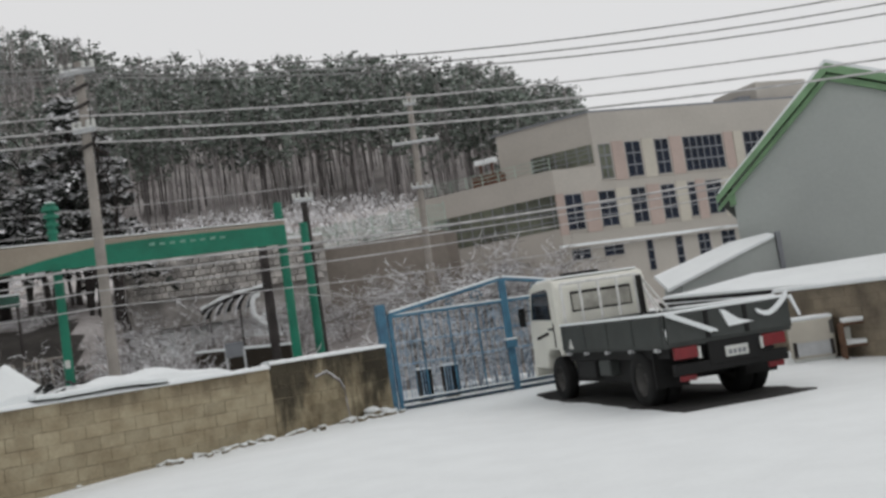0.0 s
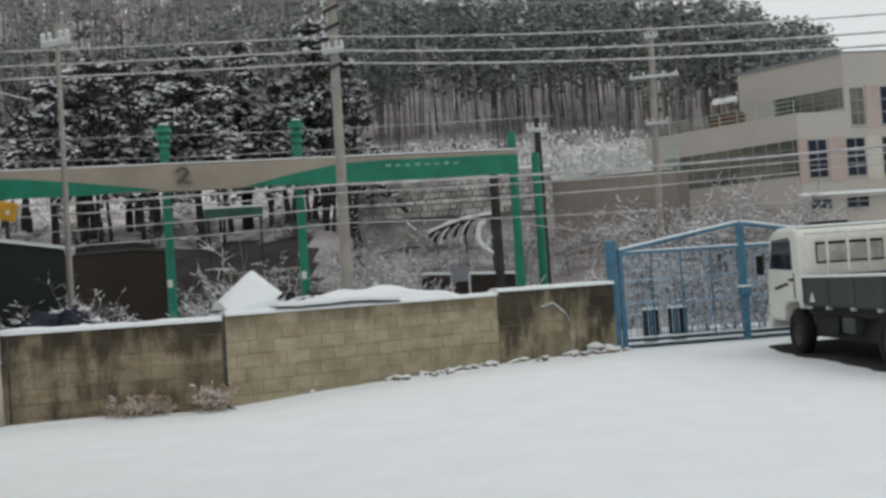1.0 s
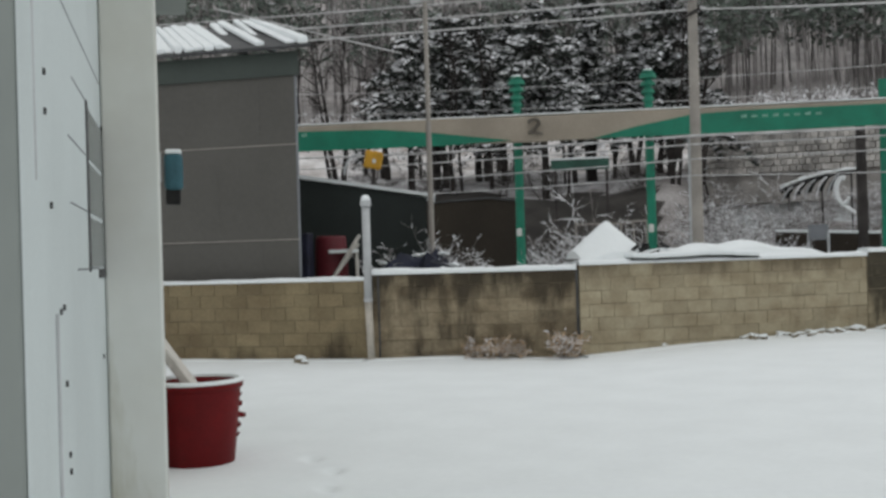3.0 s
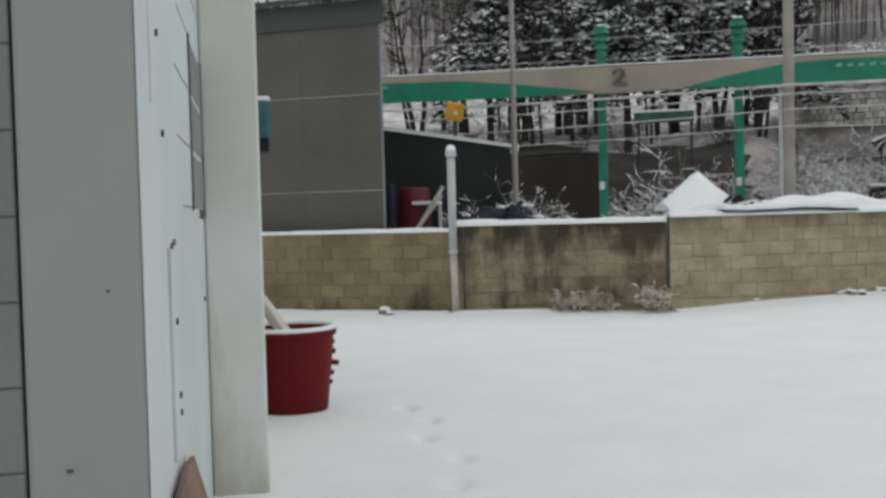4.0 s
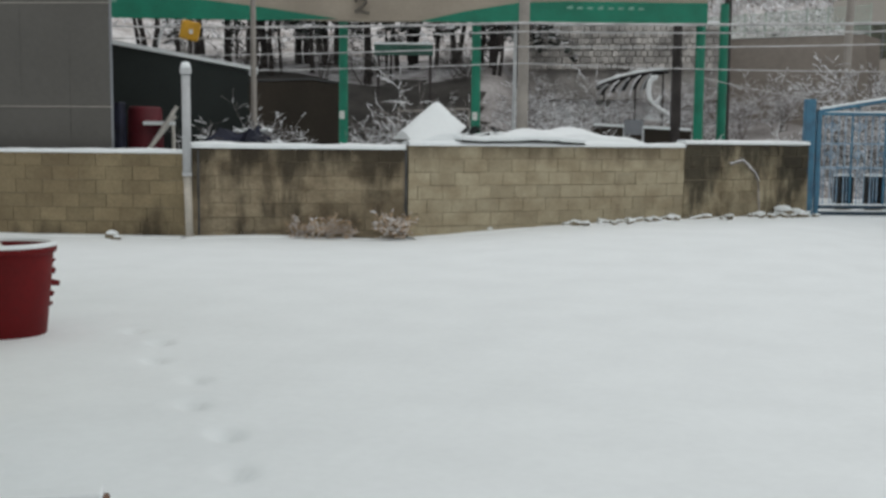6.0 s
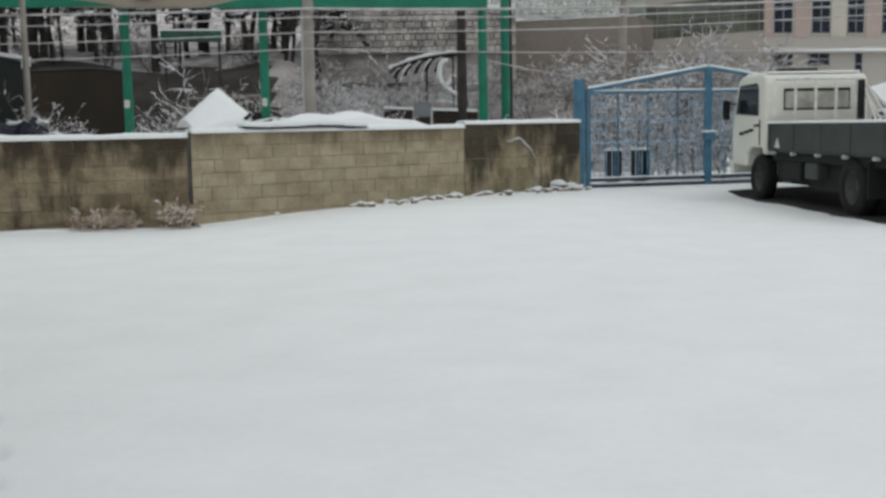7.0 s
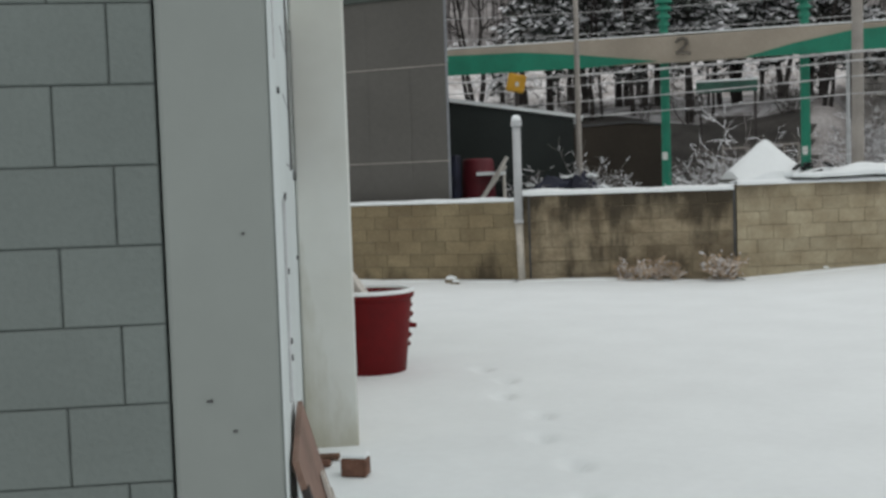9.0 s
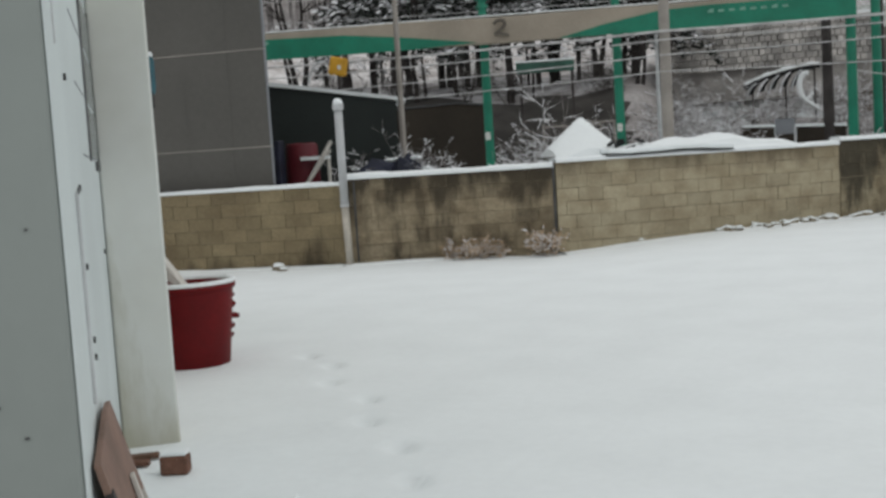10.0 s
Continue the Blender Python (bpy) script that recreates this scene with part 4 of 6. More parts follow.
bb = thing("storage_box", "dark blue storage box behind the block wall", "box")
bm = bm_()
box(bm, (-12.42, 15.06, 0.98), (0.3, 0.3, 1.96), 0.3)
bevel(bm, 0.02, 1)
part("body", bm, NAVY, bb)
ws = thing("sawhorse", "white snow-covered wooden stand behind the wall", "stand")
bm = bm_()
box(bm, (-11.85, 15.5, 1.62), (0.5, 0.3, 0.06), 0.5)
part("top", bm, SNOW, ws)
for a, b in (((-12.05, 15.4, 1.6), (-12.1, 15.4, 0.0)), ((-11.6, 15.6, 1.75), (-12.2, 15.3, 0.9)), ((-11.65, 15.6, 1.6), (-11.6, 15.6, 0)), ((-11.5, 15.5, 1.9), (-12.0, 15.2, 1.0))):
    bm = bm_()
    tube(bm, a, b, 0.035, seg=6)
    part("leg", bm, WOODPALE, ws)
tp = thing("tarp_heap", "navy tarpaulin heap flecked with snow", "tarpaulin")
verts, faces = [], []
for i in range(15):
    for j in range(9):
        x, y = -12.0 + i * 0.15, 15.6 + j * 0.2 + 0.02 * i
        h = 1.5 * (1 - abs((i - 7) / 7.5) ** 3) * (1 - ((j - 4) / 4.5) ** 2) ** 0.5 + 0.45 * noise.noise((x * 2.5, y * 2.5, 2))
        verts.append((x, y, max(0, h)))
for i in range(14):
    for j in range(8):
        a = i * 9 + j
        faces.append((a, a + 9, a + 10, a + 1))
raw("sheet", verts, faces, NAVY, tp)
rnd = random.Random(12)
for k in range(16):
    v_ = Vector(verts[rnd.randrange(20, 110)])
    bm = bm_()
    bmesh.ops.create_icosphere(bm, subdivisions=1, radius=rnd.uniform(0.05, 0.13), matrix=Matrix.Translation(v_ + Vector((0, 0, 0.03))) @ Matrix.Diagonal((1.4, 1, 0.5, 1)))
    part("snow_patch", bm, SNOW, tp)
ys = thing("warning_lamp", "yellow warning board on a curved grey bracket", "warning lamp")
bm = bm_()
YS = Vector((-15.4, 21.95, 3.9))
box(bm, YS, (0.44, 0.16, 0.44), 0.5, Matrix.Rotation(radians(12), 4, "Y"))
bevel(bm, 0.05, 2)
part("housing", bm, YELLOW, ys)
bm = bm_()
box(bm, YS + Vector((0.1, -0.12, -0.04)), (0.08, 0.03, 0.1), 0.5)
part("lens", bm, PLATE, ys)
bm = bm_()
prev = None
for k in range(8):
    a = radians(180 - 15 * k)
    q = (YS.x - 0.35 + 0.3 * math.cos(a), YS.y - 0.18 + 0.15 * math.cos(a), YS.z - 0.35 + 0.5 * math.sin(a))
    if prev:
        tube(bm, prev, q, 0.025, seg=6)
    prev = q
part("bracket", bm, PVC, ys)
bm = bm_()
tube(bm, (YS.x, YS.y, 0), (YS.x, YS.y, YS.z - 0.2), 0.05, seg=8)
part("post", bm, DARKPOLE, ys)

# ---- arch sign over the road ----
arch = thing("arch_sign", "long green and beige entrance arch sign on green steel posts", "sign")
AO, AD = (-22.0, 21.22), Vector((0.922, 0.387))


def aq(s, w, z):
    q = at2(AO, AD, s, w)
    return (q[0], q[1], z)


def strip(pts, w0, th, material, name, label=""):
    bm = bm_()
    o = aq(0, w0 + th, 0)
    o2 = aq(0, w0, 0)
    prism(bm, [aq(s, w0, z) for s, z in pts], (o[0] - o2[0], o[1] - o2[1], 0))
    return part(name, bm, material, arch, label)


top = [(s, 5.02 + 0.02 * math.sin(s)) for s in (0, 4, 8, 10.3, 13, 16, 19.1)]
bot = [(19.1, 4.5), (16, 4.46), (13, 4.4), (10.3, 4.36), (8, 4.39), (4, 4.44), (0, 4.46)]
strip(top + bot, 0.0, 0.35, BEIGE, "beam", "beige arched beam")
strip([(0, 4.87), (4, 4.86), (6.3, 4.82), (7.8, 4.66), (9.7, 4.40), (8, 4.33), (4, 4.34), (0, 4.36)], 0.35, 0.03, GREENPAINT, "green_panel", "green panel tapering to the middle")
strip([(11.8, 4.36), (12.9, 4.62), (14.3, 4.86), (15.5, 4.91), (19.1, 4.92), (19.1, 4.40), (16, 4.36)], 0.35, 0.03, GREENPAINT, "green_panel", "green panel tapering to the middle")
strip([(0, 5.03), (19.1, 5.05), (19.1, 5.085), (10, 5.075), (0, 5.065)], -0.02, 0.34, SNOW, "snow_cap")
for s0, n_ in ((15.5, 8), (3.4, 4)):
    for k in range(n_):
        strip([(s0 + 0.26 * k, 4.72), (s0 + 0.26 * k + 0.14, 4.72), (s0 + 0.26 * k + 0.14, 4.78 if k % 3 else 4.81), (s0 + 0.26 * k, 4.78)], 0.38, 0.012, SIGNWHITE, "letter_bar", "small white lettering bar")
bm = bm_()
c = aq(10.33, 0.42, 4.72)
stroke = [(-0.15, 0.1), (-0.06, 0.19), (0.07, 0.19), (0.13, 0.09), (0.03, -0.03), (-0.14, -0.16), (-0.02, -0.14), (0.2, -0.19)]
for (x0, z0), (x1, z1) in zip(stroke, stroke[1:]):
    tube(bm, (c[0] + x0, c[1] + x0 * 0.4 - 0.03, c[2] + z0), (c[0] + x1, c[1] + x1 * 0.4 - 0.03, c[2] + z1), 0.045, 0.04, seg=6)
part("emblem", bm, GLYPH, arch, "dark bronze emblem")


def arch_post(x, y, zt, r, fancy):
    bm = bm_()
    tube(bm, (x, y, -0.2), (x, y, zt), r, r * 0.92, seg=14)
    p = part("post", bm, GREENPAINT, arch, "green steel post", smooth=False)
    if fancy:
        for z, rr0, h in ((zt - 0.62, r * 1.3, 0.09), (zt - 0.42, r * 1.5, 0.09), (zt - 0.22, r * 1.7, 0.1), (zt - 0.04, r * 1.9, 0.13), (zt + 0.12, r * 1.3, 0.06)):
            bm = bm_()
            tube(bm, (x, y, z), (x, y, z + h), rr0, rr0 * 0.85, seg=14)
            part("collar", bm, GREENPAINT, p)
        bm = bm_()
        tube(bm, (x, y, zt + 0.17), (x, y, zt + 0.21), r * 1.15, r * 0.9, seg=14)
        part("snow_cap", bm, SNOW, p)
        bm = bm_()
        box(bm, (x + 0.02, y - r - 0.005, 2.03), (0.13, 0.02, 0.2), 0.4)
        part("notice", bm, PLATE, p, "small white notice")


arch_post(-13.0, 25.25, 5.95, 0.122, True)
arch_post(-9.85, 26.55, 5.95, 0.122, True)
arch_post(-4.45, 28.75, 5.6, 0.13, False)
arch_post(-4.05, 30.8, 5.2, 0.13, False)
arch_post(-21.5, 21.6, 5.4, 0.15, False)

# ---- utility poles ----


def utility_pole(x, y, zt, r, arms, material, label, lean=(0, 0)):
    t = thing("utility_pole", label, "utility pole", group="utility poles")
    z0 = float(height(x, y)) - 0.3
    bm = bm_()
    tube(bm, (x - lean[0], y - lean[1], z0), (x, y, zt), r, r * 0.72, seg=14)
    part("pole", bm, material, t)
    for z, half, ang in arms:
        bm = bm_()
        c_, s_ = math.cos(ang), math.sin(ang)
        box(bm, (x, y - r, z), (2 * half, 0.09, 0.09), ang)
        arm = part("cross_arm", bm, PVC, t)
        bm = bm_()
        box(bm, (x, y - r, z + 0.06), (2 * half, 0.07, 0.03), ang)
        part("snow_cap", bm, SNOW, arm)
        for k in (-0.92, -0.4, 0.4, 0.92):
            bm = bm_()
            lathe(bm, [(0, 0), (0.05, 0), (0.06, 0.05), (0.035, 0.08), (0.055, 0.12), (0.03, 0.18), (0, 0.19)], 8, (x + k * half * c_, y - r + k * half * s_, z + 0.05))
            part("insulator", bm, PLATE, arm)
    return t


UP2 = (-7.5, 22.7)
UP1 = (-10.98, 17.13)
p_ = utility_pole(*UP2, 8.45, 0.135, [(8.2, 0.4, -0.2), (6.9, 0.25, -0.2)], CONCPOLE, "tall concrete utility pole with short cross arms", (0.05, 0))
for z_ in (7.4, 7.8, 6.5):
    bm = bm_()
    tube(bm, (UP2[0] - 0.16, UP2[1] - 0.14, z_), (UP2[0] + 0.2, UP2[1] - 0.16, z_ + 0.12), 0.04, seg=6)
    part("clamp", bm, DARKPOLE, p_)
utility_pole(*UP1, 6.7, 0.06, [(6.3, 0.3, -0.2)], CONCPOLE, "slim concrete utility pole", (0.0, 0))
utility_pole(-0.45, 44.8, 11.7, 0.17, [(9.55, 1.0, 0.0), (7.6, 0.45, 0.0), (11.2, 0.25, 0)], CONCPOLE, "utility pole with a wide cross arm on the slope", (0.25, 0))
utility_pole(-5.2, 30.0, 4.6, 0.17, [], DARKPOLE, "dark wooden pole beside the arch")
utility_pole(-4.0, 31.3, 6.3, 0.13, [(5.9, 0.3, 0.5)], DARKPOLE, "dark wooden pole behind the arch")
utility_pole(-9.0, 27.2, 4.4, 0.06, [], PVC, "thin grey metal pole")

# ---- cables ----


def cable(pts, r, material, label):
    me = bpy.data.curves.new("cable", "CURVE")
    me.dimensions = "3D"
    me.bevel_depth = r
    me.bevel_resolution = 1
    sp = me.splines.new("POLY")
    sp.points.add(len(pts) - 1)
    for i, q in enumerate(pts):
        sp.points[i].co = (*q, 1)
    me.materials.append(material)
    return tagged(new("overhead_cable", me), label, "cable", group="overhead cables")


def span(a, b, sag, n=16):
    a, b = Vector(a), Vector(b)
    return [tuple(a.lerp(b, i / n) - Vector((0, 0, 4 * sag * (i / n) * (1 - i / n)))) for i in range(n + 1)]


RIGHT = Vector((24.0, 16.5, 0))
for dz, dy, zr, r_, mt in ((8.25, -0.35, 6.9, 0.016, CABLEDARK), (8.2, 0.0, 6.65, 0.016, CABLEDARK), (8.2, 0.3, 6.4, 0.016, CABLEDARK), (7.22, -0.2, 5.05, 0.018, CABLE), (6.97, 0.1, 4.75, 0.022, CABLE), (6.67, 0.0, 4.55, 0.022, CABLE)):
    a = (UP2[0], UP2[1] + dy, dz)
    b = (RIGHT.x, RIGHT.y + dy, zr + 0.9)
    cable(span(a, b, 1.5 if dz > 7.5 else 0.95, 24), r_, mt, "overhead cable sagging between poles")
    lft = (-26.0, 15.8 + dy, dz - 0.1)
    cable(span(a, lft, 0.1), r_, mt, "overhead cable sagging between poles")
for z0, z1, z2, r_ in ((4.9, 3.9, 3.9, 0.03), (4.5, 3.72, 3.75, 0.018), (3.95, 3.4, 3.55, 0.016), (3.5, 3.05, 2.7, 0.014)):
    a, b, c = (-26.0, 26.5, z0), (UP2[0], UP2[1] - 0.25, z1), (9.0, 27.0, z2 + 0.4)
    cable(span(a, b, 0.12)[:-1] + span(b, c, 0.18), r_, CABLE, "snow-coated cable strung along the street")
for z0, z1 in ((6.3, 5.3), (6.75, 5.75), (7.5, 6.35)):
    cable(span((-26, 30, z0), (-3.5, 31.5, z1), 0.2), 0.014, CABLE, "thin frosted cable strung overhead")
cable(span((-4.45, 28.7, 3.1), (2.2, 40, 2.6), 0.2), 0.014, CABLE, "thin frosted cable strung overhead")

# ---- low things across the street ----
os_ = thing("olive_shed", "dark olive sheet-metal shed across the street", "shed")
bm = bm_()
prism(bm, [(-17.3, 27.3, 0), (-14.6, 28.6, 0), (-14.6, 28.6, 3.0), (-15.4, 28.2, 3.12), (-17.3, 27.3, 3.02)], (-1.0, 2.0, 0))
part("wall", bm, OLIVE, os_)
bm = bm_()
prism(bm, [(-17.4, 27.2, 3.03), (-15.4, 28.15, 3.13), (-14.5, 28.6, 3.01), (-14.5, 28.6, 3.06), (-15.4, 28.15, 3.18), (-17.4, 27.2, 3.08)], (-1.0, 2.1, 0))
part("roof", bm, CORRUG, os_, "dark sheet roof edge")
lw = thing("low_wall", "low dark wall topped with snow across the street", "wall", kind="structure")
bm = bm_()
prism(bm, [(-7.4, 29.6, 0), (-4.8, 30.0, 0), (-4.8, 30.0, 1.72), (-7.4, 29.6, 1.85)], (0, 0.25, 0))
part("body", bm, OLIVE, lw)
bm = bm_()
prism(bm, [(-7.4, 29.58, 1.85), (-4.8, 29.98, 1.72), (-4.8, 29.98, 1.80), (-7.4, 29.58, 1.93)], (0, 0.3, 0))
part("snow_cap", bm, SNOW, lw)
sb = thing("sign_board", "small grey notice board on two legs", "notice board")
bm = bm_()
box(bm, (-6.15, 28.9, 1.8), (0.5, 0.06, 0.4), 0.15)
part("panel", bm, WINFRAME, sb)
for x in (-6.4, -5.9):
    bm = bm_()
    box(bm, (x, 28.9, 0.85), (0.06, 0.06, 1.9), 0.15)
    part("leg", bm, PVC, sb)
for i, (x, y) in enumerate(((-13.6, 30.5), (-12.7, 31.0), (-11.6, 29.0))):
    fr = thing("metal_frame", "thin grey metal frame standing by the bank", "frame", group="metal frames")
    for a, b in (((0, 0), (0, 2.4)), ((0.7, 0), (0.7, 2.3)), ((0, 2.3), (0.7, 2.3)), ((0, 1.3), (0.7, 1.3))):
        bm = bm_()
        tube(bm, (x + a[0], y + a[0] * 0.3, a[1]), (x + b[0], y + b[0] * 0.3, b[1]), 0.03, seg=6)
        part("bar", bm, CONCPOLE, fr)

gbd = thing("green_board", "faded green board between two thin posts across the street", "notice board")
bm = bm_()
box(bm, (-14.6, 33.4, 4.4), (1.95, 0.08, 0.36), 0.385)
bevel(bm, 0.015, 1)
part("panel", bm, BOARDGREEN, gbd)
bm = bm_()
box(bm, (-14.6, 33.4, 4.61), (1.97, 0.12, 0.06), 0.385)
part("snow_cap", bm, SNOW, gbd)
for x in (-15.4, -13.8):
    bm = bm_()
    tube(bm, (x, 33.4 + (x + 14.6) * 0.405 + 0.07, 0.3), (x, 33.4 + (x + 14.6) * 0.405 + 0.07, 4.6), 0.05, seg=8)
    part("post", bm, DARKPOLE, gbd)

# stone retaining wall on the slope, laid in courses
verts, faces = [], []
rnd = random.Random(11)
for row in range(7):
    for k in range(34):
        x0 = -15.0 + k * 0.27 + (0.13 if row % 2 else 0) + rnd.uniform(-0.02, 0.02)
        z0 = 4.9 + row * 0.3
        y0 = 50.4 + 0.18 * (x0 + 13) + row * 0.05 + rnd.uniform(-0.04, 0.04)
        a = len(verts)
        w_, h_ = 0.235, 0.26
        verts += [(x0, y0, z0), (x0 + w_, y0, z0), (x0 + w_, y0, z0 + h_), (x0, y0, z0 + h_), (x0 - 0.02, y0 + 0.3, z0 - 0.02), (x0 + w_ + 0.02, y0 + 0.3, z0 - 0.02), (x0 + w_ + 0.02, y0 + 0.3, z0 + h_ + 0.02), (x0 - 0.02, y0 + 0.3, z0 + h_ + 0.02)]
        faces += [(a, a + 1, a + 2, a + 3), (a, a + 4, a + 5, a + 1), (a + 1, a + 5, a + 6, a + 2), (a + 2, a + 6, a + 7, a + 3), (a + 3, a + 7, a + 4, a)]
rw_ = thing("stone_wall", "coursed grey-brown stone retaining wall on the slope", "retaining wall", kind="structure")
st = raw("stones", verts, faces, STONE, rw_)
st["kind"] = "stuff"
bm = bm_()
prism(bm, [(-15.2, 50.6, 3.5), (-5.7, 52.3, 3.5), (-5.7, 52.3, 6.95), (-15.2, 50.6, 6.95)], (-0.2, 1.2, 0))
part("backing", bm, STONE, rw_)
bm = bm_()
prism(bm, [(-15.2, 50.55, 7.0), (-5.7, 52.25, 7.0), (-5.7, 52.25, 7.14), (-15.2, 50.55, 7.16)], (-0.2, 1.3, 0))
part("snow_cap", bm, SNOW, rw_)

# half-fallen greenhouse tunnel: a bowed roof edge under snow, leaning hoops and a rolled white cover
tn = thing("tunnel_frame", "half-collapsed arched greenhouse tunnel under snow", "greenhouse")
TR, TO = Vector((0.94, 0.34, 0)), Vector((-9.94, 42.39, 3.62))


def tn_at(s_, z_, back=0.0):
    return TO + TR * s_ + Vector((-0.34 * back, 0.94 * back, z_))


def tn_roof(f):
    return 2.85 * f, 0.66 * math.sin(f * 1.5) ** 0.8 if f > 0 else 0.0


# the black tube gives the shaded underside of the roof edge a shape
for r_, dz, m_, nm in ((0.085, 0.07, SNOW, "snow_cap"), (0.1, -0.06, CHASSIS, "ridge_beam")):
    bm = bm_()
    prev = None
    for k in range(13):
        s_, z_ = tn_roof(k / 12)
        q = tn_at(s_, z_ + dz)
        if prev is not None:
            tube(bm, prev, q, r_ * (0.75 + 0.25 * math.sin(k * 1.9)), seg=6)
        prev = q
    part(nm, bm, m_, tn)
for k in range(5):
    f0 = 0.16 + 0.15 * k
    s_, z_ = tn_roof(f0)
    pts_ = [(s_ - 0.42 * math.sin(1.35 * u_), z_ - 0.1 - (0.62 + 0.05 * k) * u_ ** 1.4) for u_ in (0, 0.2, 0.4, 0.6, 0.8, 1.0)]
    bm = bm_()
    for (a0, b0), (a1, b1) in zip(pts_, pts_[1:]):
        tube(bm, tn_at(a0, b0, -0.06), tn_at(a1, b1, -0.06), 0.045, 0.035, seg=6)
    part("hoop", bm, TREESNOW if k % 2 else PVC, tn, "leaning hoop edged with snow")
    bm = bm_()
    prism(bm, [tn_at(a_, b_, 0.1) for a_, b_ in pts_[:5]] + [tn_at(a_ + 0.24, b_ + 0.04, 0.1) for a_, b_ in reversed(pts_[:5])], (-0.1, 0.28, 0))
    part("cover_strip", bm, CHASSIS, tn, "dark plastic cover")
bm = bm_()
prev = None
for k in range(12):
    a_ = radians(70 + 24 * k)
    q = tn_at(2.3 + 0.26 * math.cos(a_), -0.12 + 0.5 * math.sin(a_), -0.12)
    if prev is not None:
        tube(bm, prev, q, 0.11 if k < 8 else 0.07, seg=6)
    prev = q
part("rolled_cover", bm, SNOW, tn, "rolled cover thick with snow")
bm = bm_()
prev = None
for k in range(7):
    q = tn_at(2.2 + 0.13 * k, -0.62 - 0.09 * k, -0.1)
    if prev is not None:
        tube(bm, prev, q, 0.09, seg=6)
    prev = q
part("fallen_cover", bm, SNOW, tn)
for s_ in (0.35, 1.6, 2.7):
    bm = bm_()
    tube(bm, tn_at(s_, tn_roof(s_ / 2.85)[1], 0.25), tn_at(s_, -3.2, 0.25), 0.04, seg=6)
    part("post", bm, DARKPOLE, tn)

# brown concrete slope wall with a pale green fence
sw = thing("slope_wall", "brown sloping concrete retaining wall below the fence", "retaining wall", kind="structure")
bm = bm_()
prism(bm, [(-9.5, 52.6, 1.8), (0.9, 52.8, 1.2), (0.9, 53.0, 6.2), (0.2, 53.4, 6.5), (-9.5, 53.2, 6.35)], (0, 1.6, 0))
part("face", bm, SLOPEWALL, sw)
bm = bm_()
prism(bm, [(-9.5, 53.15, 6.36), (0.2, 53.35, 6.5), (0.2, 53.35, 6.53), (-9.5, 53.15, 6.39)], (0, 0.6, 0))
part("snow_cap", bm, SNOW, sw)
fn = thing("mesh_fence", "pale green mesh fence above the retaining wall", "fence")
for k in range(11):
    x = -9.0 + k * 0.95
    bm = bm_()
    tube(bm, (x, 54.6, 6.2), (x, 54.6, 7.55 + 0.05 * k), 0.035, seg=6)
    part("post", bm, FENCEGREEN, fn)
for k in range(10):
    x = -9.0 + k * 0.95
    bm = bm_()
    for j in range(9):
        tube(bm, (x + 0.1 * j + 0.05, 54.6, 6.5), (x + 0.1 * j + 0.05, 54.6, 7.45 + 0.05 * k), 0.016, seg=4)
    for z in (6.55, 6.9, 7.2, 7.48 + 0.05 * k):
        tube(bm, (x, 54.6, z), (x + 0.95, 54.6, z), 0.018, seg=4)
    part("wire_mesh", bm, FENCEGREEN, fn)["kind"] = "stuff"

# ---- school-like block on the slope ----
sc = thing("office_block", "beige three-storey block with pink piers and blue windows", "building")
SB, SD = (9.73, 60.99), Vector((0.9335, 0.3586))
SL = Vector((-0.823, 0.5675))


def sq(s, w, z):
    q = at2(SB, SD, s, w)
    return (q[0], q[1], z)


def sbox(name, s0, s1, w0, w1, z0, z1, material, parent=sc, label=""):
    bm = bm_()
    box(bm, sq((s0 + s1) / 2, (w0 + w1) / 2, (z0 + z1) / 2), (s1 - s0, abs(w1 - w0), z1 - z0), math.atan2(SD.y, SD.x))
    return part(name, bm, material, parent, label)


def wing(c0, length, z0, z1, name, material=FACADE, label=""):
    """A storey block with its corner at c0, one side along SD and the other along SL."""
    a = Vector(c0)
    b = a + SL * length
    back = a + SD * 20
    bm = bm_()
    n_ = Vector((-SD.y, SD.x))
    prism(bm, [(a.x, a.y, z0), (back.x, back.y, z0), (back.x + n_.x * 9, back.y + n_.y * 9, z0), (b.x + SD.x * 9 + n_.x * 2, b.y + SD.y * 9 + n_.y * 2, z0), (b.x, b.y, z0)], (0, 0, z1 - z0))
    return part(name, bm, material, sc, label)


C0 = Vector(SB)
C1 = C0 - SD * 2.9
wing(C1, 9.6, 1.2, 8.15, "wall", label="beige rendered lower storeys")
wing(C1, 9.9, 8.15, 9.55, "wall", label="beige parapet band")
wing(C0, 6.4, 9.55, 12.7, "wall", label="beige rendered top storey")
wing(C0 - SD * 0.15, 6.6, 12.7, 12.82, "coping", WINFRAME)
sbox("stair_tower", 12.6, 16.5, -5, -0.5, 12.7, 14.0, FACADE)
sbox("roof_unit", 11.4, 12.3, -2, -0.8, 12.8, 13.2, WINFRAME)


def window(s0, s1, z0, z1, nx, nz, glass=WINBLUE):
    w = sbox("window", s0, s1, -0.3, 0.02, z0, z1, WINFRAME)
    gx, gz = (s1 - s0) / nx, (z1 - z0) / nz
    for i in range(nx):
        for j in range(nz):
            sbox("pane", s0 + gx * i + 0.045, s0 + gx * (i + 1) - 0.045, 0.01, 0.035, z0 + gz * j + 0.045, z0 + gz * (j + 1) - 0.045, glass, w)
    sbox("sill", s0 - 0.05, s1 + 0.05, 0, 0.12, z0 - 0.09, z0 - 0.02, FACADE, w)
    return w


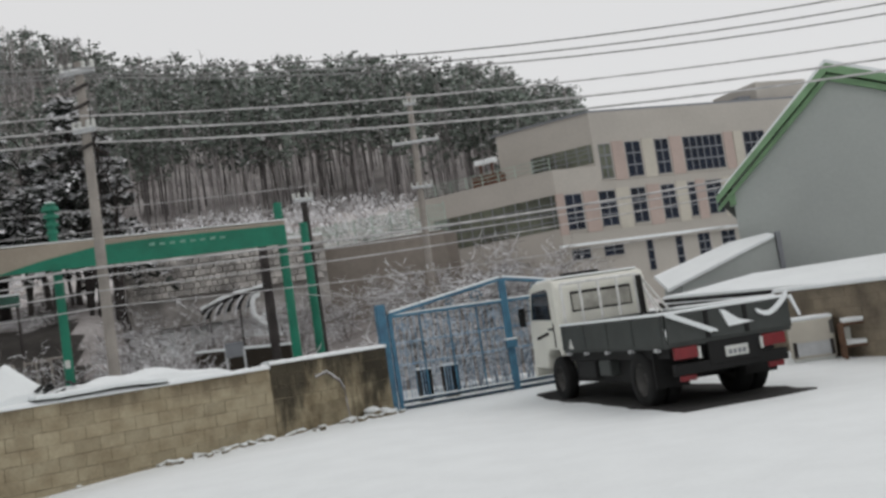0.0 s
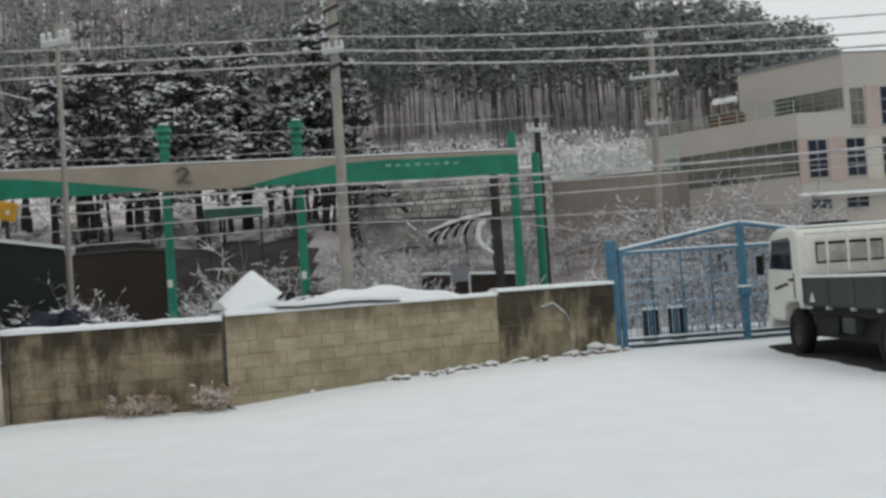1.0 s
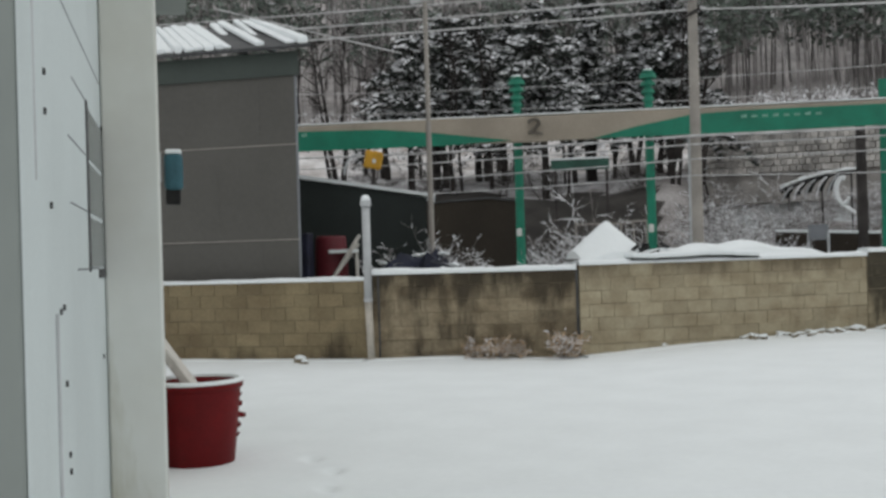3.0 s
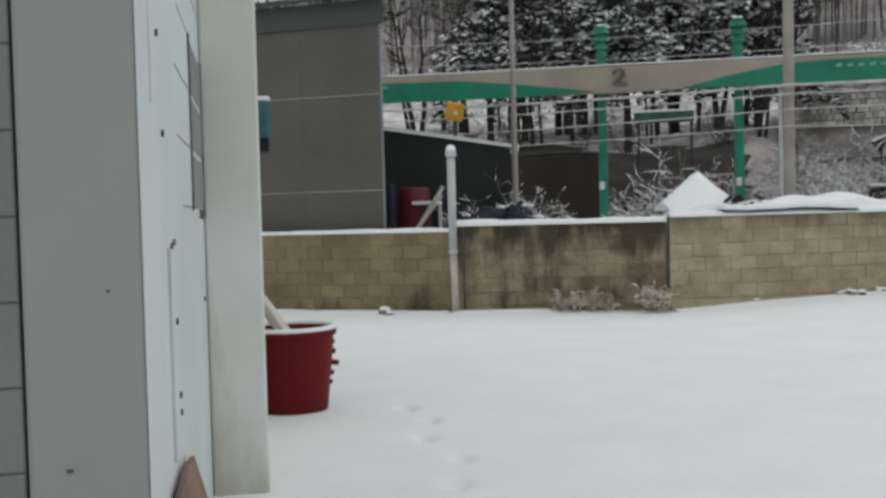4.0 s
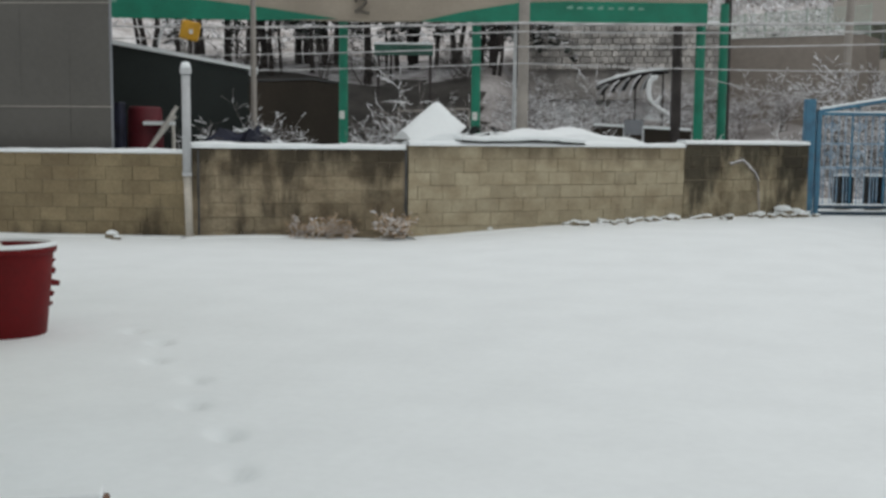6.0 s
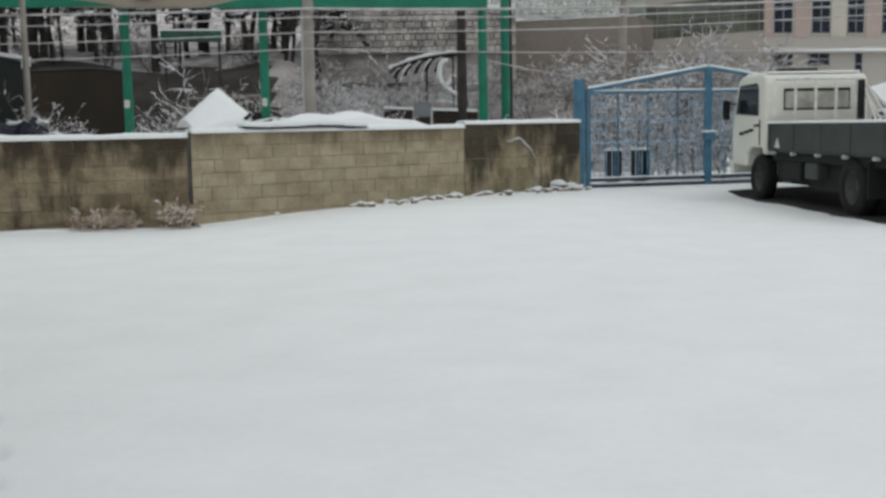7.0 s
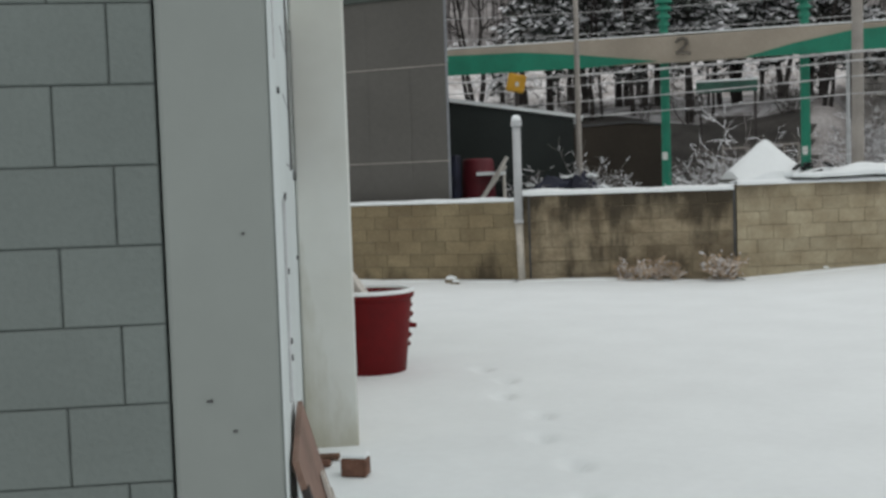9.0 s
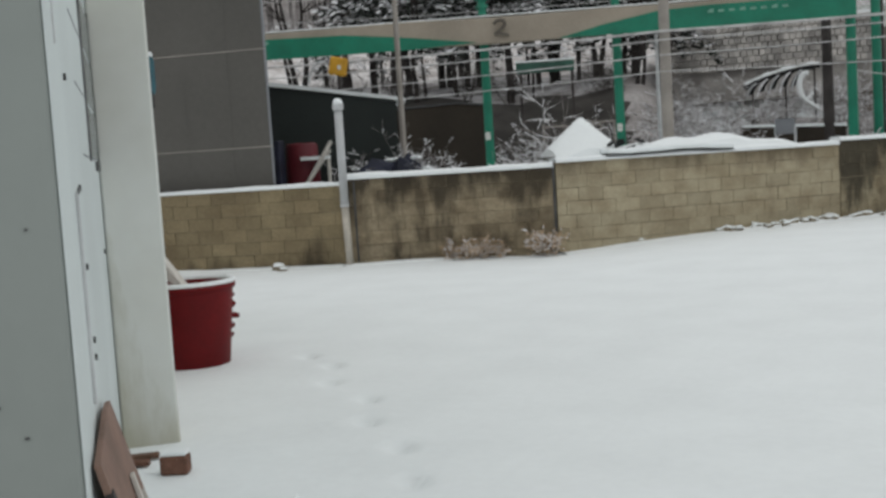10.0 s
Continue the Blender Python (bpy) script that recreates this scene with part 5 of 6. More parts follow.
for s0, s1, nx in ((2.1, 3.15, 2), (4.15, 5.1, 2), (6.15, 9.0, 6), (10.6, 12.2, 3)):
    window(s0, s1, 8.72, 10.82, nx, 3)
window(0.3, 1.1, 8.75, 10.8, 2, 3, OLIVEGLASS)
for s0, s1, nx in ((-2.4, -1.3, 2), (-0.15, 0.95, 2), (2.0, 3.0, 2), (4.1, 5.05, 2), (6.0, 6.5, 1), (7.3, 8.4, 2), (9.3, 10.3, 2), (11.3, 12.3, 2)):
    window(s0, s1, 5.98, 8.05, nx, 3)
for s0, s1, z0, nx in ((-2.45, -1.25, 4.25, 2), (-0.35, 0.95, 4.25, 2), (2.5, 2.95, 3.1, 1), (4.5, 5.0, 3.1, 1), (6.1, 6.95, 3.4, 2), (7.8, 8.8, 3.6, 2)):
    window(s0, s1, z0, 4.93, nx, 2 if z0 > 4 else 3)
for s0, s1, m_ in ((-2.95, -2.45, PINK), (-1.2, -0.25, PINK), (1.0, 1.9, CREAM), (3.1, 4.0, PINK), (5.15, 5.9, CREAM), (6.55, 7.2, PINK), (8.5, 9.2, CREAM)):
    sbox("pier", s0, s1, -0.2, 0.05, 5.75, 8.15, m_, label="tinted pier between windows")
for s0, s1, m_ in ((1.2, 2.0, PINK), (3.25, 4.05, CREAM), (5.2, 6.05, PINK), (9.1, 9.8, PINK), (9.85, 10.5, CREAM)):
    sbox("pier", s0, s1, -0.2, 0.05, 8.6, 10.9, m_, label="tinted pier between windows")
sbox("snow_ledge", -3.2, 13, 0, 0.45, 5.0, 5.16, SNOW, label="ledge carrying snow")
sbox("ledge", -3.2, 13, 0, 0.4, 4.9, 5.0, FACADE)


def lbox(name, c0, t0, t1, w0, w1, z0, z1, material, parent=sc, label=""):
    bm = bm_()
    d_ = -SL
    mid = Vector(c0) + SL * ((t0 + t1) / 2) + Vector((d_.y, -d_.x)) * ((w0 + w1) / 2)
    box(bm, (mid.x, mid.y, (z0 + z1) / 2), (t1 - t0, abs(w1 - w0), z1 - z0), math.atan2(d_.y, d_.x))
    return part(name, bm, material, parent, label)


g1 = lbox("glazing", C0, 0.1, 4.2, -0.1, 0.03, 9.75, 10.85, OLIVEGLASS, label="olive tinted glazing")
g2 = lbox("glazing", C1, 0.1, 8.6, -0.1, 0.03, 6.15, 8.1, OLIVEGLASS, label="olive tinted glazing")
for k in range(11):
    lbox("mullion", C1, 0.3 + 0.8 * k, 0.36 + 0.8 * k, 0, 0.06, 6.15, 8.1, WINFRAME, g2)
for z in (6.6, 7.1, 7.6):
    lbox("transom", C1, 0.1, 8.6, 0, 0.05, z, z + 0.05, WINFRAME, g2)
for k in range(6):
    lbox("mullion", C0, 0.3 + 0.75 * k, 0.36 + 0.75 * k, 0, 0.06, 9.75, 10.85, WINFRAME, g1)
for z in (10.05, 10.35, 10.6):
    lbox("transom", C0, 0.1, 4.2, 0, 0.05, z, z + 0.04, WINFRAME, g1)
for k in range(9):
    lbox("rail_post", C1, 0.2 + 1.15 * k, 0.25 + 1.15 * k, -0.2, -0.15, 9.55, 10.3, FENCEGREEN)
for z in (9.8, 10.05, 10.3):
    lbox("railing", C1, 0.2, 9.6, -0.2, -0.16, z - 0.04, z, FENCEGREEN)
lbox("planter", C1, 3.6, 5.6, -0.9, -0.3, 9.5, 10.2, BRICKRED, label="reddish planter on the terrace")
for t_ in (4.2, 5.0):
    lbox("snow_lump", C1, t_ - 0.25, t_ + 0.35, -0.8, -0.4, 10.9, 11.2, SNOW)
    lbox("stand", C1, t_, t_ + 0.1, -0.65, -0.55, 10.2, 10.95, BRICKRED)

# ---- green-trimmed gabled house beyond the yard ----
hs = thing("gabled_house", "grey rendered house with green gable trim and snowy roof", "house")
HO, HD = (9.54, 24.92), Vector((0.948, -0.318))
APEX, EAVE, HALF = 6.42, 3.72, 2.98


def hq(s, w, z):
    q = at2(HO, HD, s, w)
    return (q[0], q[1], z)


bm = bm_()
back = hq(0, -9, 0)
off = (back[0] - HO[0], back[1] - HO[1], 0)
prism(bm, [hq(-2.6, 0, -0.1), hq(5.6, 0, -0.1), hq(5.6, 0, EAVE + 0.1), hq(0.0, 0, APEX - 0.25), hq(-2.6, 0, EAVE + 0.2)], off)
part("wall", bm, HOUSEGREY, hs)
for sgn, end in ((-1, HALF), (1, 6.0)):
    k = end / HALF
    ez = APEX - (APEX - EAVE) * k if sgn < 0 else APEX - 0.42 * end
    for w0, dz, th, m_, nm in ((0.30, 0.0, 0.16, HOUSEGREEN, "barge_board"), (0.16, -0.24, 0.12, HOUSEGREEN, "barge_board")):
        bm = bm_()
        o1, o0 = hq(0, w0, 0), hq(0, w0 - 0.12, 0)
        prism(bm, [hq(0, w0 - 0.12, APEX + dz), hq(sgn * end, w0 - 0.12, ez + dz), hq(sgn * end, w0 - 0.12, ez + dz - th), hq(0, w0 - 0.12, APEX + dz - th * 1.3)], (o1[0] - o0[0], o1[1] - o0[1], 0))
        part(nm, bm, m_, hs, "light green barge board")
    bm = bm_()
    o1, o0 = hq(0, 0.28, 0), hq(0, -9.2, 0)
    prism(bm, [hq(0, -9.2, APEX), hq(sgn * end, -9.2, ez), hq(sgn * end, -9.2, ez - 0.08), hq(0, -9.2, APEX - 0.1)], (o1[0] - o0[0], o1[1] - o0[1], 0))
    rf = part("roof", bm, FASCIA, hs)
    bm = bm_()
    prism(bm, [hq(0, -9.2, APEX + 0.1), hq(sgn * end * 0.98, -9.2, ez + 0.1), hq(sgn * end * 0.98, -9.2, ez + 0.01), hq(0, -9.2, APEX + 0.01)], (o1[0] - o0[0], o1[1] - o0[1], 0))
    part("snow_cap", bm, SNOW, rf)
bm = bm_()
box(bm, hq(-2.62, -0.2, EAVE - 0.1), (0.16, 0.6, 0.3), math.atan2(HD.y, HD.x))
part("eave_bracket", bm, HOUSEGREEN, hs)

an = thing("annex_shed", "pale grey annex with a sloping snow-covered roof", "shed")
bm = bm_()
prism(bm, [(4.9, 23.83, 0), (7.36, 23.78, 0), (7.28, 23.78, 2.5), (5.05, 23.83, 1.7)], (-0.1, 1.45, 0))
part("wall", bm, HOUSEGREY, an, "pale grey rendered wall")
bm = bm_()
prism(bm, [(4.7, 23.76, 1.66), (7.26, 23.72, 2.54), (7.6, 25.23, 2.66), (6.65, 25.25, 2.57), (4.75, 25.31, 2.03)], (0, 0, -0.07))
part("snow_cap", bm, SNOW, an)
bm = bm_()
prism(bm, [(7.3, 23.7, 0), (7.4, 23.7, 0), (7.4, 23.7, 2.6), (7.3, 23.7, 2.58)], (0.25, 1.5, 0.02))
part("end_wall", bm, WINFRAME, an, "grey end wall")
lr_ = thing("long_shed", "long low shed with a thin snow-covered roof", "shed")
bm = bm_()
prism(bm, [(4.2, 22.6, 0), (10.0, 20.5, 0), (10.0, 20.5, 1.2), (4.2, 22.6, 1.38)], (0.3, 0.9, 0))
part("wall", bm, OLIVE, lr_)
RF = [(4.19, 22.04, 1.51), (9.46, 20.01, 1.18), (10.33, 21.56, 1.73), (6.96, 22.80, 1.72), (6.40, 22.81, 1.73), (4.84, 22.64, 1.54)]
bm = bm_()
prism(bm, RF, (0, 0, -0.05))
part("snow_cap", bm, SNOW, lr_, "snow lying on the low roof")
for dz, dk, m_, nm in ((0.065, 0.05, CHASSIS, "gutter"), (0.14, 0.03, SNOW, "snow_ledge"), (0.2, 0.06, CHASSIS, "eave_board")):
    bm = bm_()
    prism(bm, [(RF[0][0], RF[0][1] - 0.02, RF[0][2] - dz), (RF[1][0], RF[1][1] - 0.02, RF[1][2] - dz), (RF[1][0], RF[1][1] - 0.02, RF[1][2] - dz - dk), (RF[0][0], RF[0][1] - 0.02, RF[0][2] - dz - dk)], (0.03, 0.12, 0))
    part(nm, bm, m_, lr_)

# ---- yard wall on the truck's side ----
we1, de1, _, le1 = wall_run("wall_right_back", (3.4, 22.1), (6.15, 20.6), 0.1, 0.1, 1.2, 0.2, BRICKWALL, "tan block wall behind the truck")
snow_cap(we1, (3.4, 22.1), de1, le1, 1.2, 0.26, 0.07, 31)
we2, de2, _, le2 = wall_run("wall_right_side", (6.15, 20.6), (8.4, 10.2), 0.05, 0.0, 1.27, 0.2, BRICKWALL, "tan block wall along the yard side under snow")
snow_cap(we2, (6.15, 20.6), de2, le2, 1.27, 0.28, 0.09, 33)


def foam_box(x, y, w, d_, h, rz, label):
    t = thing("storage_bin", label, "bin", pose(x, y, 0, 0, 0, rz), group="bins along the wall")
    bm = bm_()
    box(bm, (0, 0, h * 0.52), (w, d_, h * 0.85))
    bevel(bm, 0.02, 2)
    b_ = part("body", bm, CREAM, t)
    bm = bm_()
    box(bm, (0, -d_ / 2 - 0.005, h * 0.3), (w * 0.75, 0.03, h * 0.3))
    part("recess", bm, PVC, b_, "pale grey recess")
    for k in (-1, 1):
        bm = bm_()
        box(bm, (k * w * 0.42, -d_ / 2 - 0.008, h * 0.3), (w * 0.09, 0.04, h * 0.34))
        part("leg", bm, DARKPOLE, b_)
    bm = bm_()
    box(bm, (w * 0.46, -d_ / 2 - 0.006, h * 0.74), (w * 0.09, 0.03, h * 0.3))
    part("side_strip", bm, SIDING, b_)
    bm = bm_()
    box(bm, (0, 0, h * 0.98), (w * 1.04, d_ * 1.04, 0.07))
    bevel(bm, 0.03, 2)
    part("snow_cap", bm, SNOW, t)
    bm = bm_()
    box(bm, (0, 0, 0.04), (w * 0.9, d_ * 0.9, 0.12))
    part("base", bm, PLATE, t)


foam_box(6.0, 18.75, 0.74, 0.5, 0.78, -14, "pale cream cabinet with a grey recess under snow")
rack = thing("storage_rack", "low brown wooden rack loaded with snow beside the cabinet", "rack", pose(6.62, 18.1, 0, 0, 0, -14))
for x in (-0.3, 0.12, 0.54, 0.96):
    for y in (-0.2, 0.2):
        bm = bm_()
        box(bm, (x, y, 0.3), (0.06, 0.05, 0.64))
        part("post", bm, WOODBROWN, rack)
for z in (0.22, 0.6):
    bm = bm_()
    box(bm, (0.33, 0, z), (1.32, 0.44, 0.035))
    sh = part("shelf", bm, WOODBROWN, rack)
    for k in range(3):
        bm = bm_()
        box(bm, (-0.09 + 0.42 * k, 0, z + 0.055), (0.36, 0.42, 0.085 + 0.02 * (k % 2)))
        bevel(bm, 0.03, 2)
        part("snow_cap", bm, SNOW, sh)
bm = bm_()
box(bm, (0.33, 0.19, 0.38), (1.3, 0.02, 0.3))
part("back_panel", bm, PLATE, rack, "pale back panel")

# ---- vegetation ----


class Soup:
    def __init__(self):
        self.v, self.f = [], []

    def seg(self, p, q, r1, r2):
        d = q - p
        a = d.orthogonal().normalized()
        b = d.cross(a).normalized()
        n = len(self.v)
        for c, r in ((p, r1), (q, r2)):
            for k in range(3):
                t = 2.0944 * k
                self.v.append(tuple(c + (a * math.cos(t) + b * math.sin(t)) * r))
        for k in range(3):
            l = (k + 1) % 3
            self.f.append((n + k, n + l, n + 3 + l, n + 3 + k))

    def leaf(self, c, u, v):
        n = len(self.v)
        self.v += [tuple(c - u), tuple(c - v * 0.8), tuple(c + u), tuple(c + v)]
        self.f.append((n, n + 1, n + 2, n + 3))

    def make(self, name, material, parent):
        ob = raw(name, self.v, self.f, material, parent)
        ob["kind"] = "stuff"
        return ob


def rv(rnd, s=1.0):
    return Vector((rnd.uniform(-s, s), rnd.uniform(-s, s), rnd.uniform(-s, s)))


def grow(soup, snow, rnd, p, d, length, r, level):
    n = 3
    for i in range(n):
        q = p + d * (length / n)
        r = max(r, 0.0055)
        soup.seg(p, q, r, r * 0.8)
        if snow is not None and abs(d.z) < 0.85 and rnd.random() < (0.5 if length > 0.13 else 0.2):
            snow.seg(p + Vector((0, 0, r * 0.9)), q + Vector((0, 0, r * 0.8)), r * 0.9 + 0.006, r * 0.7 + 0.005)
        p, r = q, r * 0.8
        d = (d + rv(rnd, 0.22) + Vector((0, 0, 0.04))).normalized()
        if level > 0:
            for _ in range(rnd.choice((1, 2, 2))):
                side = (d * 0.6 + rv(rnd, 0.9)).normalized()
                side.z = side.z * 0.6 + 0.15
                grow(soup, snow, rnd, p, side.normalized(), length * rnd.uniform(0.5, 0.75), r * 0.65, level - 1)


def bush(x, y, z, size, stems, seed, label, name="bare_shrub", level=3, material=FROSTTWIG, group="bare snowy shrubs", spread=0.55, frosted=True):
    t = thing(name, label, "shrub", group=group)
    rnd = random.Random(seed)
    a, s = Soup(), Soup() if frosted else None
    for k in range(stems):
        p = Vector((x + rnd.uniform(-0.12, 0.12) * size, y + rnd.uniform(-0.12, 0.12) * size, z))
        d = Vector((rnd.uniform(-spread, spread), rnd.uniform(-spread, spread), 1)).normalized()
        grow(a, s, rnd, p, d, size * rnd.uniform(0.4, 0.6), 0.016 * size ** 0.7, level)
    a.make("twig_mass", material, t)
    if frosted:
        s.make("branch_snow", TREESNOW, t)
    return t


LB = "leafless shrub with snow on its twigs"
bush(0.55, 24.6, 0.1, 3.3, 4, 1, "large leafless shrub behind the gate, white with snow", level=4)
bush(1.9, 25.2, 0.1, 3.0, 4, 2, "large leafless shrub behind the gate, white with snow", level=4)
bush(-0.9, 25.6, 0.1, 2.9, 4, 3, "large leafless shrub behind the gate, white with snow", level=4)
bush(-0.4, 23.0, 0.1, 1.9, 6, 33, LB)
bush(1.2, 23.2, 0.1, 1.8, 6, 34, LB)
bush(2.9, 24.0, 0.1, 2.0, 6, 35, LB)
bush(-2.6, 28.4, 0.1, 1.9, 6, 4, LB)
bush(-1.6, 27.4, 0.1, 1.8, 6, 5, LB)
bush(-7.3, 26.2, 0.1, 2.3, 6, 6, LB)
bush(-6.3, 26.8, 0.1, 1.6, 5, 7, LB)
bush(-5.7, 31.0, 0.1, 2.0, 5, 8, LB)
bush(-8.3, 28.8, 0.1, 2.6, 5, 36, LB)
bush(-12.9, 28.2, 0.1, 2.8, 4, 9, LB)
bush(-11.6, 29.2, 0.1, 2.6, 4, 10, LB)
bush(-11.35, 17.5, 0.0, 2.0, 6, 11, LB)
bush(-10.95, 17.1, 0.0, 1.7, 5, 12, LB)
bush(-11.9, 16.6, 0.0, 1.8, 5, 13, LB)
bush(-9.75, 16.4, 0.0, 1.45, 2, 14, LB, spread=0.2)
bush(-9.85, 21.0, 0.0, 2.5, 3, 15, "upright leafless shrub, its twigs frosted", spread=0.35)
for k, (x, y) in enumerate(((-7.2, 48), (-4.5, 45), (-3.2, 49), (-9.0, 44.5), (-5.8, 38.5), (-8.6, 37))):
    bush(x, y, float(height(x, y)), 2.6, 5, 50 + k, LB, level=3)
for k, (x, y, s_) in enumerate(((-10.4, 33.0, 2.2), (-9.6, 34.2, 2.2), (-8.9, 32.2, 1.9), (-11.0, 35.5, 2.0), (-9.2, 30.8, 2.0))):
    bush(x, y, float(height(x, y)) - 0.05, s_, 4, 90 + k, LB, level=3, spread=0.8)
for k, (x, y) in enumerate(((-17.2, 36.0), (-21.5, 35.4), (-13.6, 36.8), (-19.4, 37.2), (-24.5, 36.0))):
    bush(x, y, float(height(x, y)) - 0.05, 2.3, 4, 110 + k, "dark leafless shrub growing on the bank", level=3, spread=0.8, material=DARKTWIG, group="dark shrubs on the bank", frosted=False)
# weeds at the foot of the wall
for k, (s, sz, n_) in enumerate(((1.55, 0.34, 7), (1.8, 0.42, 8), (2.05, 0.36, 7), (2.3, 0.3, 6), (2.95, 0.5, 9), (3.08, 0.4, 8))):
    q = at2(POLE, dm, s, 0.32)
    t = bush(q[0], q[1], -0.05, sz, n_, 70 + k, "dry frosted weeds at the foot of the wall", "dry_weed", 2, DRYTWIG, group="dry weeds", spread=0.9)
    rnd = random.Random(k)
    lf = Soup()
    for _ in range(26):
        c = Vector((q[0] + rnd.uniform(-0.2, 0.2), q[1] + rnd.uniform(-0.12, 0.12), -0.02 + rnd.uniform(0, sz * 0.8)))
        lf.leaf(c, rv(rnd, 0.022), rv(rnd, 0.022))
    lf.make("dry_leaves", DRYLEAF, t)
q = at2(BEND, dr, LR - 2.0, 0.13)
vine = thing("dead_vine", "dead vine with snow hanging on the dark wall", "vine")
rnd = random.Random(5)
a, s = Soup(), Soup()
p = Vector((q[0] + 0.12, q[1] + 0.12, 1.02))
for k in range(7):
    p2 = p + Vector((0.062, 0.054, rnd.uniform(-0.03, 0.04) if k < 3 else rnd.uniform(-0.16, -0.05)))
    a.seg(p, p2, 0.016, 0.014)
    s.seg(p + Vector((0, 0, 0.02)), p2 + Vector((0, 0, 0.02)), 0.02, 0.018)
    p = p2
for k in range(4):
    p2 = p + Vector((0.01, 0.01, -0.15))
    a.seg(p, p2, 0.014, 0.012)
    p = p2
a.make("stem", GREYBARK, vine)
s.make("branch_snow", TREESNOW, vine)
# stones and rubble along the wall foot
for k, (x, y, sz) in enumerate(((-10.75, 12.7, 0.13), (-10.55, 12.55, 0.08), (-1.95, 19.35, 0.22), (-2.3, 19.0, 0.12), (-3.6, 17.75, 0.13), (-3.1, 18.25, 0.1), (-1.7, 19.5, 0.16), (-6.05, 15.55, 0.07))):
    st_ = thing("stone", "snow-topped stone lying by the wall", "stone", group="stones by the wall")
    z_ = float(height(x, y)) - 0.01
    sz *= 0.75
    bm = bm_()
    bmesh.ops.create_icosphere(bm, subdivisions=2, radius=sz)
    for v in bm.verts:
        v.co *= 1 + 0.35 * noise.noise(v.co * 6 + Vector((k, 0, 0)))
        v.co = Vector((v.co.x * 1.3 + x, v.co.y + y, v.co.z * 0.7 + z_ + sz * 0.3))
    part("rock", bm, MORTAR, st_)
    bm = bm_()
    bmesh.ops.create_icosphere(bm, subdivisions=2, radius=sz)
    for v in bm.verts:
        v.co *= 1 + 0.4 * noise.noise(v.co * 7 + Vector((0, k, 0)))
        v.co = Vector((v.co.x * 1.0 + x, v.co.y * 0.8 + y, max(-0.2 * sz, v.co.z) * 0.5 + z_ + sz * 0.8))
    part("snow_cap", bm, SNOW, st_)

rb_ = thing("wall_rubble", "broken stones and sticks strewn along the wall foot", "rubble", kind="stuff")
g = random.Random(17)
bm, bs = bm_(), bm_()
for k in range(60):
    s_ = 2.6 + (LR - 2.75) * g.random() if k > 12 else LR - 0.9 + 0.7 * g.random()
    q = at2(BEND, dr, min(s_, LR - 0.2), 0.16 + 0.32 * g.random())
    z_ = float(height(q[0], q[1])) + 0.015
    sz = (g.uniform(0.05, 0.2), g.uniform(0.03, 0.07), g.uniform(0.02, 0.07))
    tl = Matrix.Rotation(g.uniform(-0.4, 0.4), 4, "X") @ Matrix.Rotation(g.uniform(-0.3, 0.3), 4, "Y")
    rz_ = math.atan2(dr.y, dr.x) + g.uniform(-0.5, 0.5)
    box(bm, (q[0], q[1], z_ + 0.01), sz, rz_, tl)
    box(bs, (q[0], q[1] + 0.02, z_ + 0.01 + sz[2] * 0.6), (sz[0] * 1.1, sz[1] * 1.3, 0.03), rz_, tl)
part("fragment", bm, MORTAR, rb_)["kind"] = "stuff"
part("fragment_snow", bs, SNOW, rb_)["kind"] = "stuff"

# ---- snow-laden conifers on the bank ----


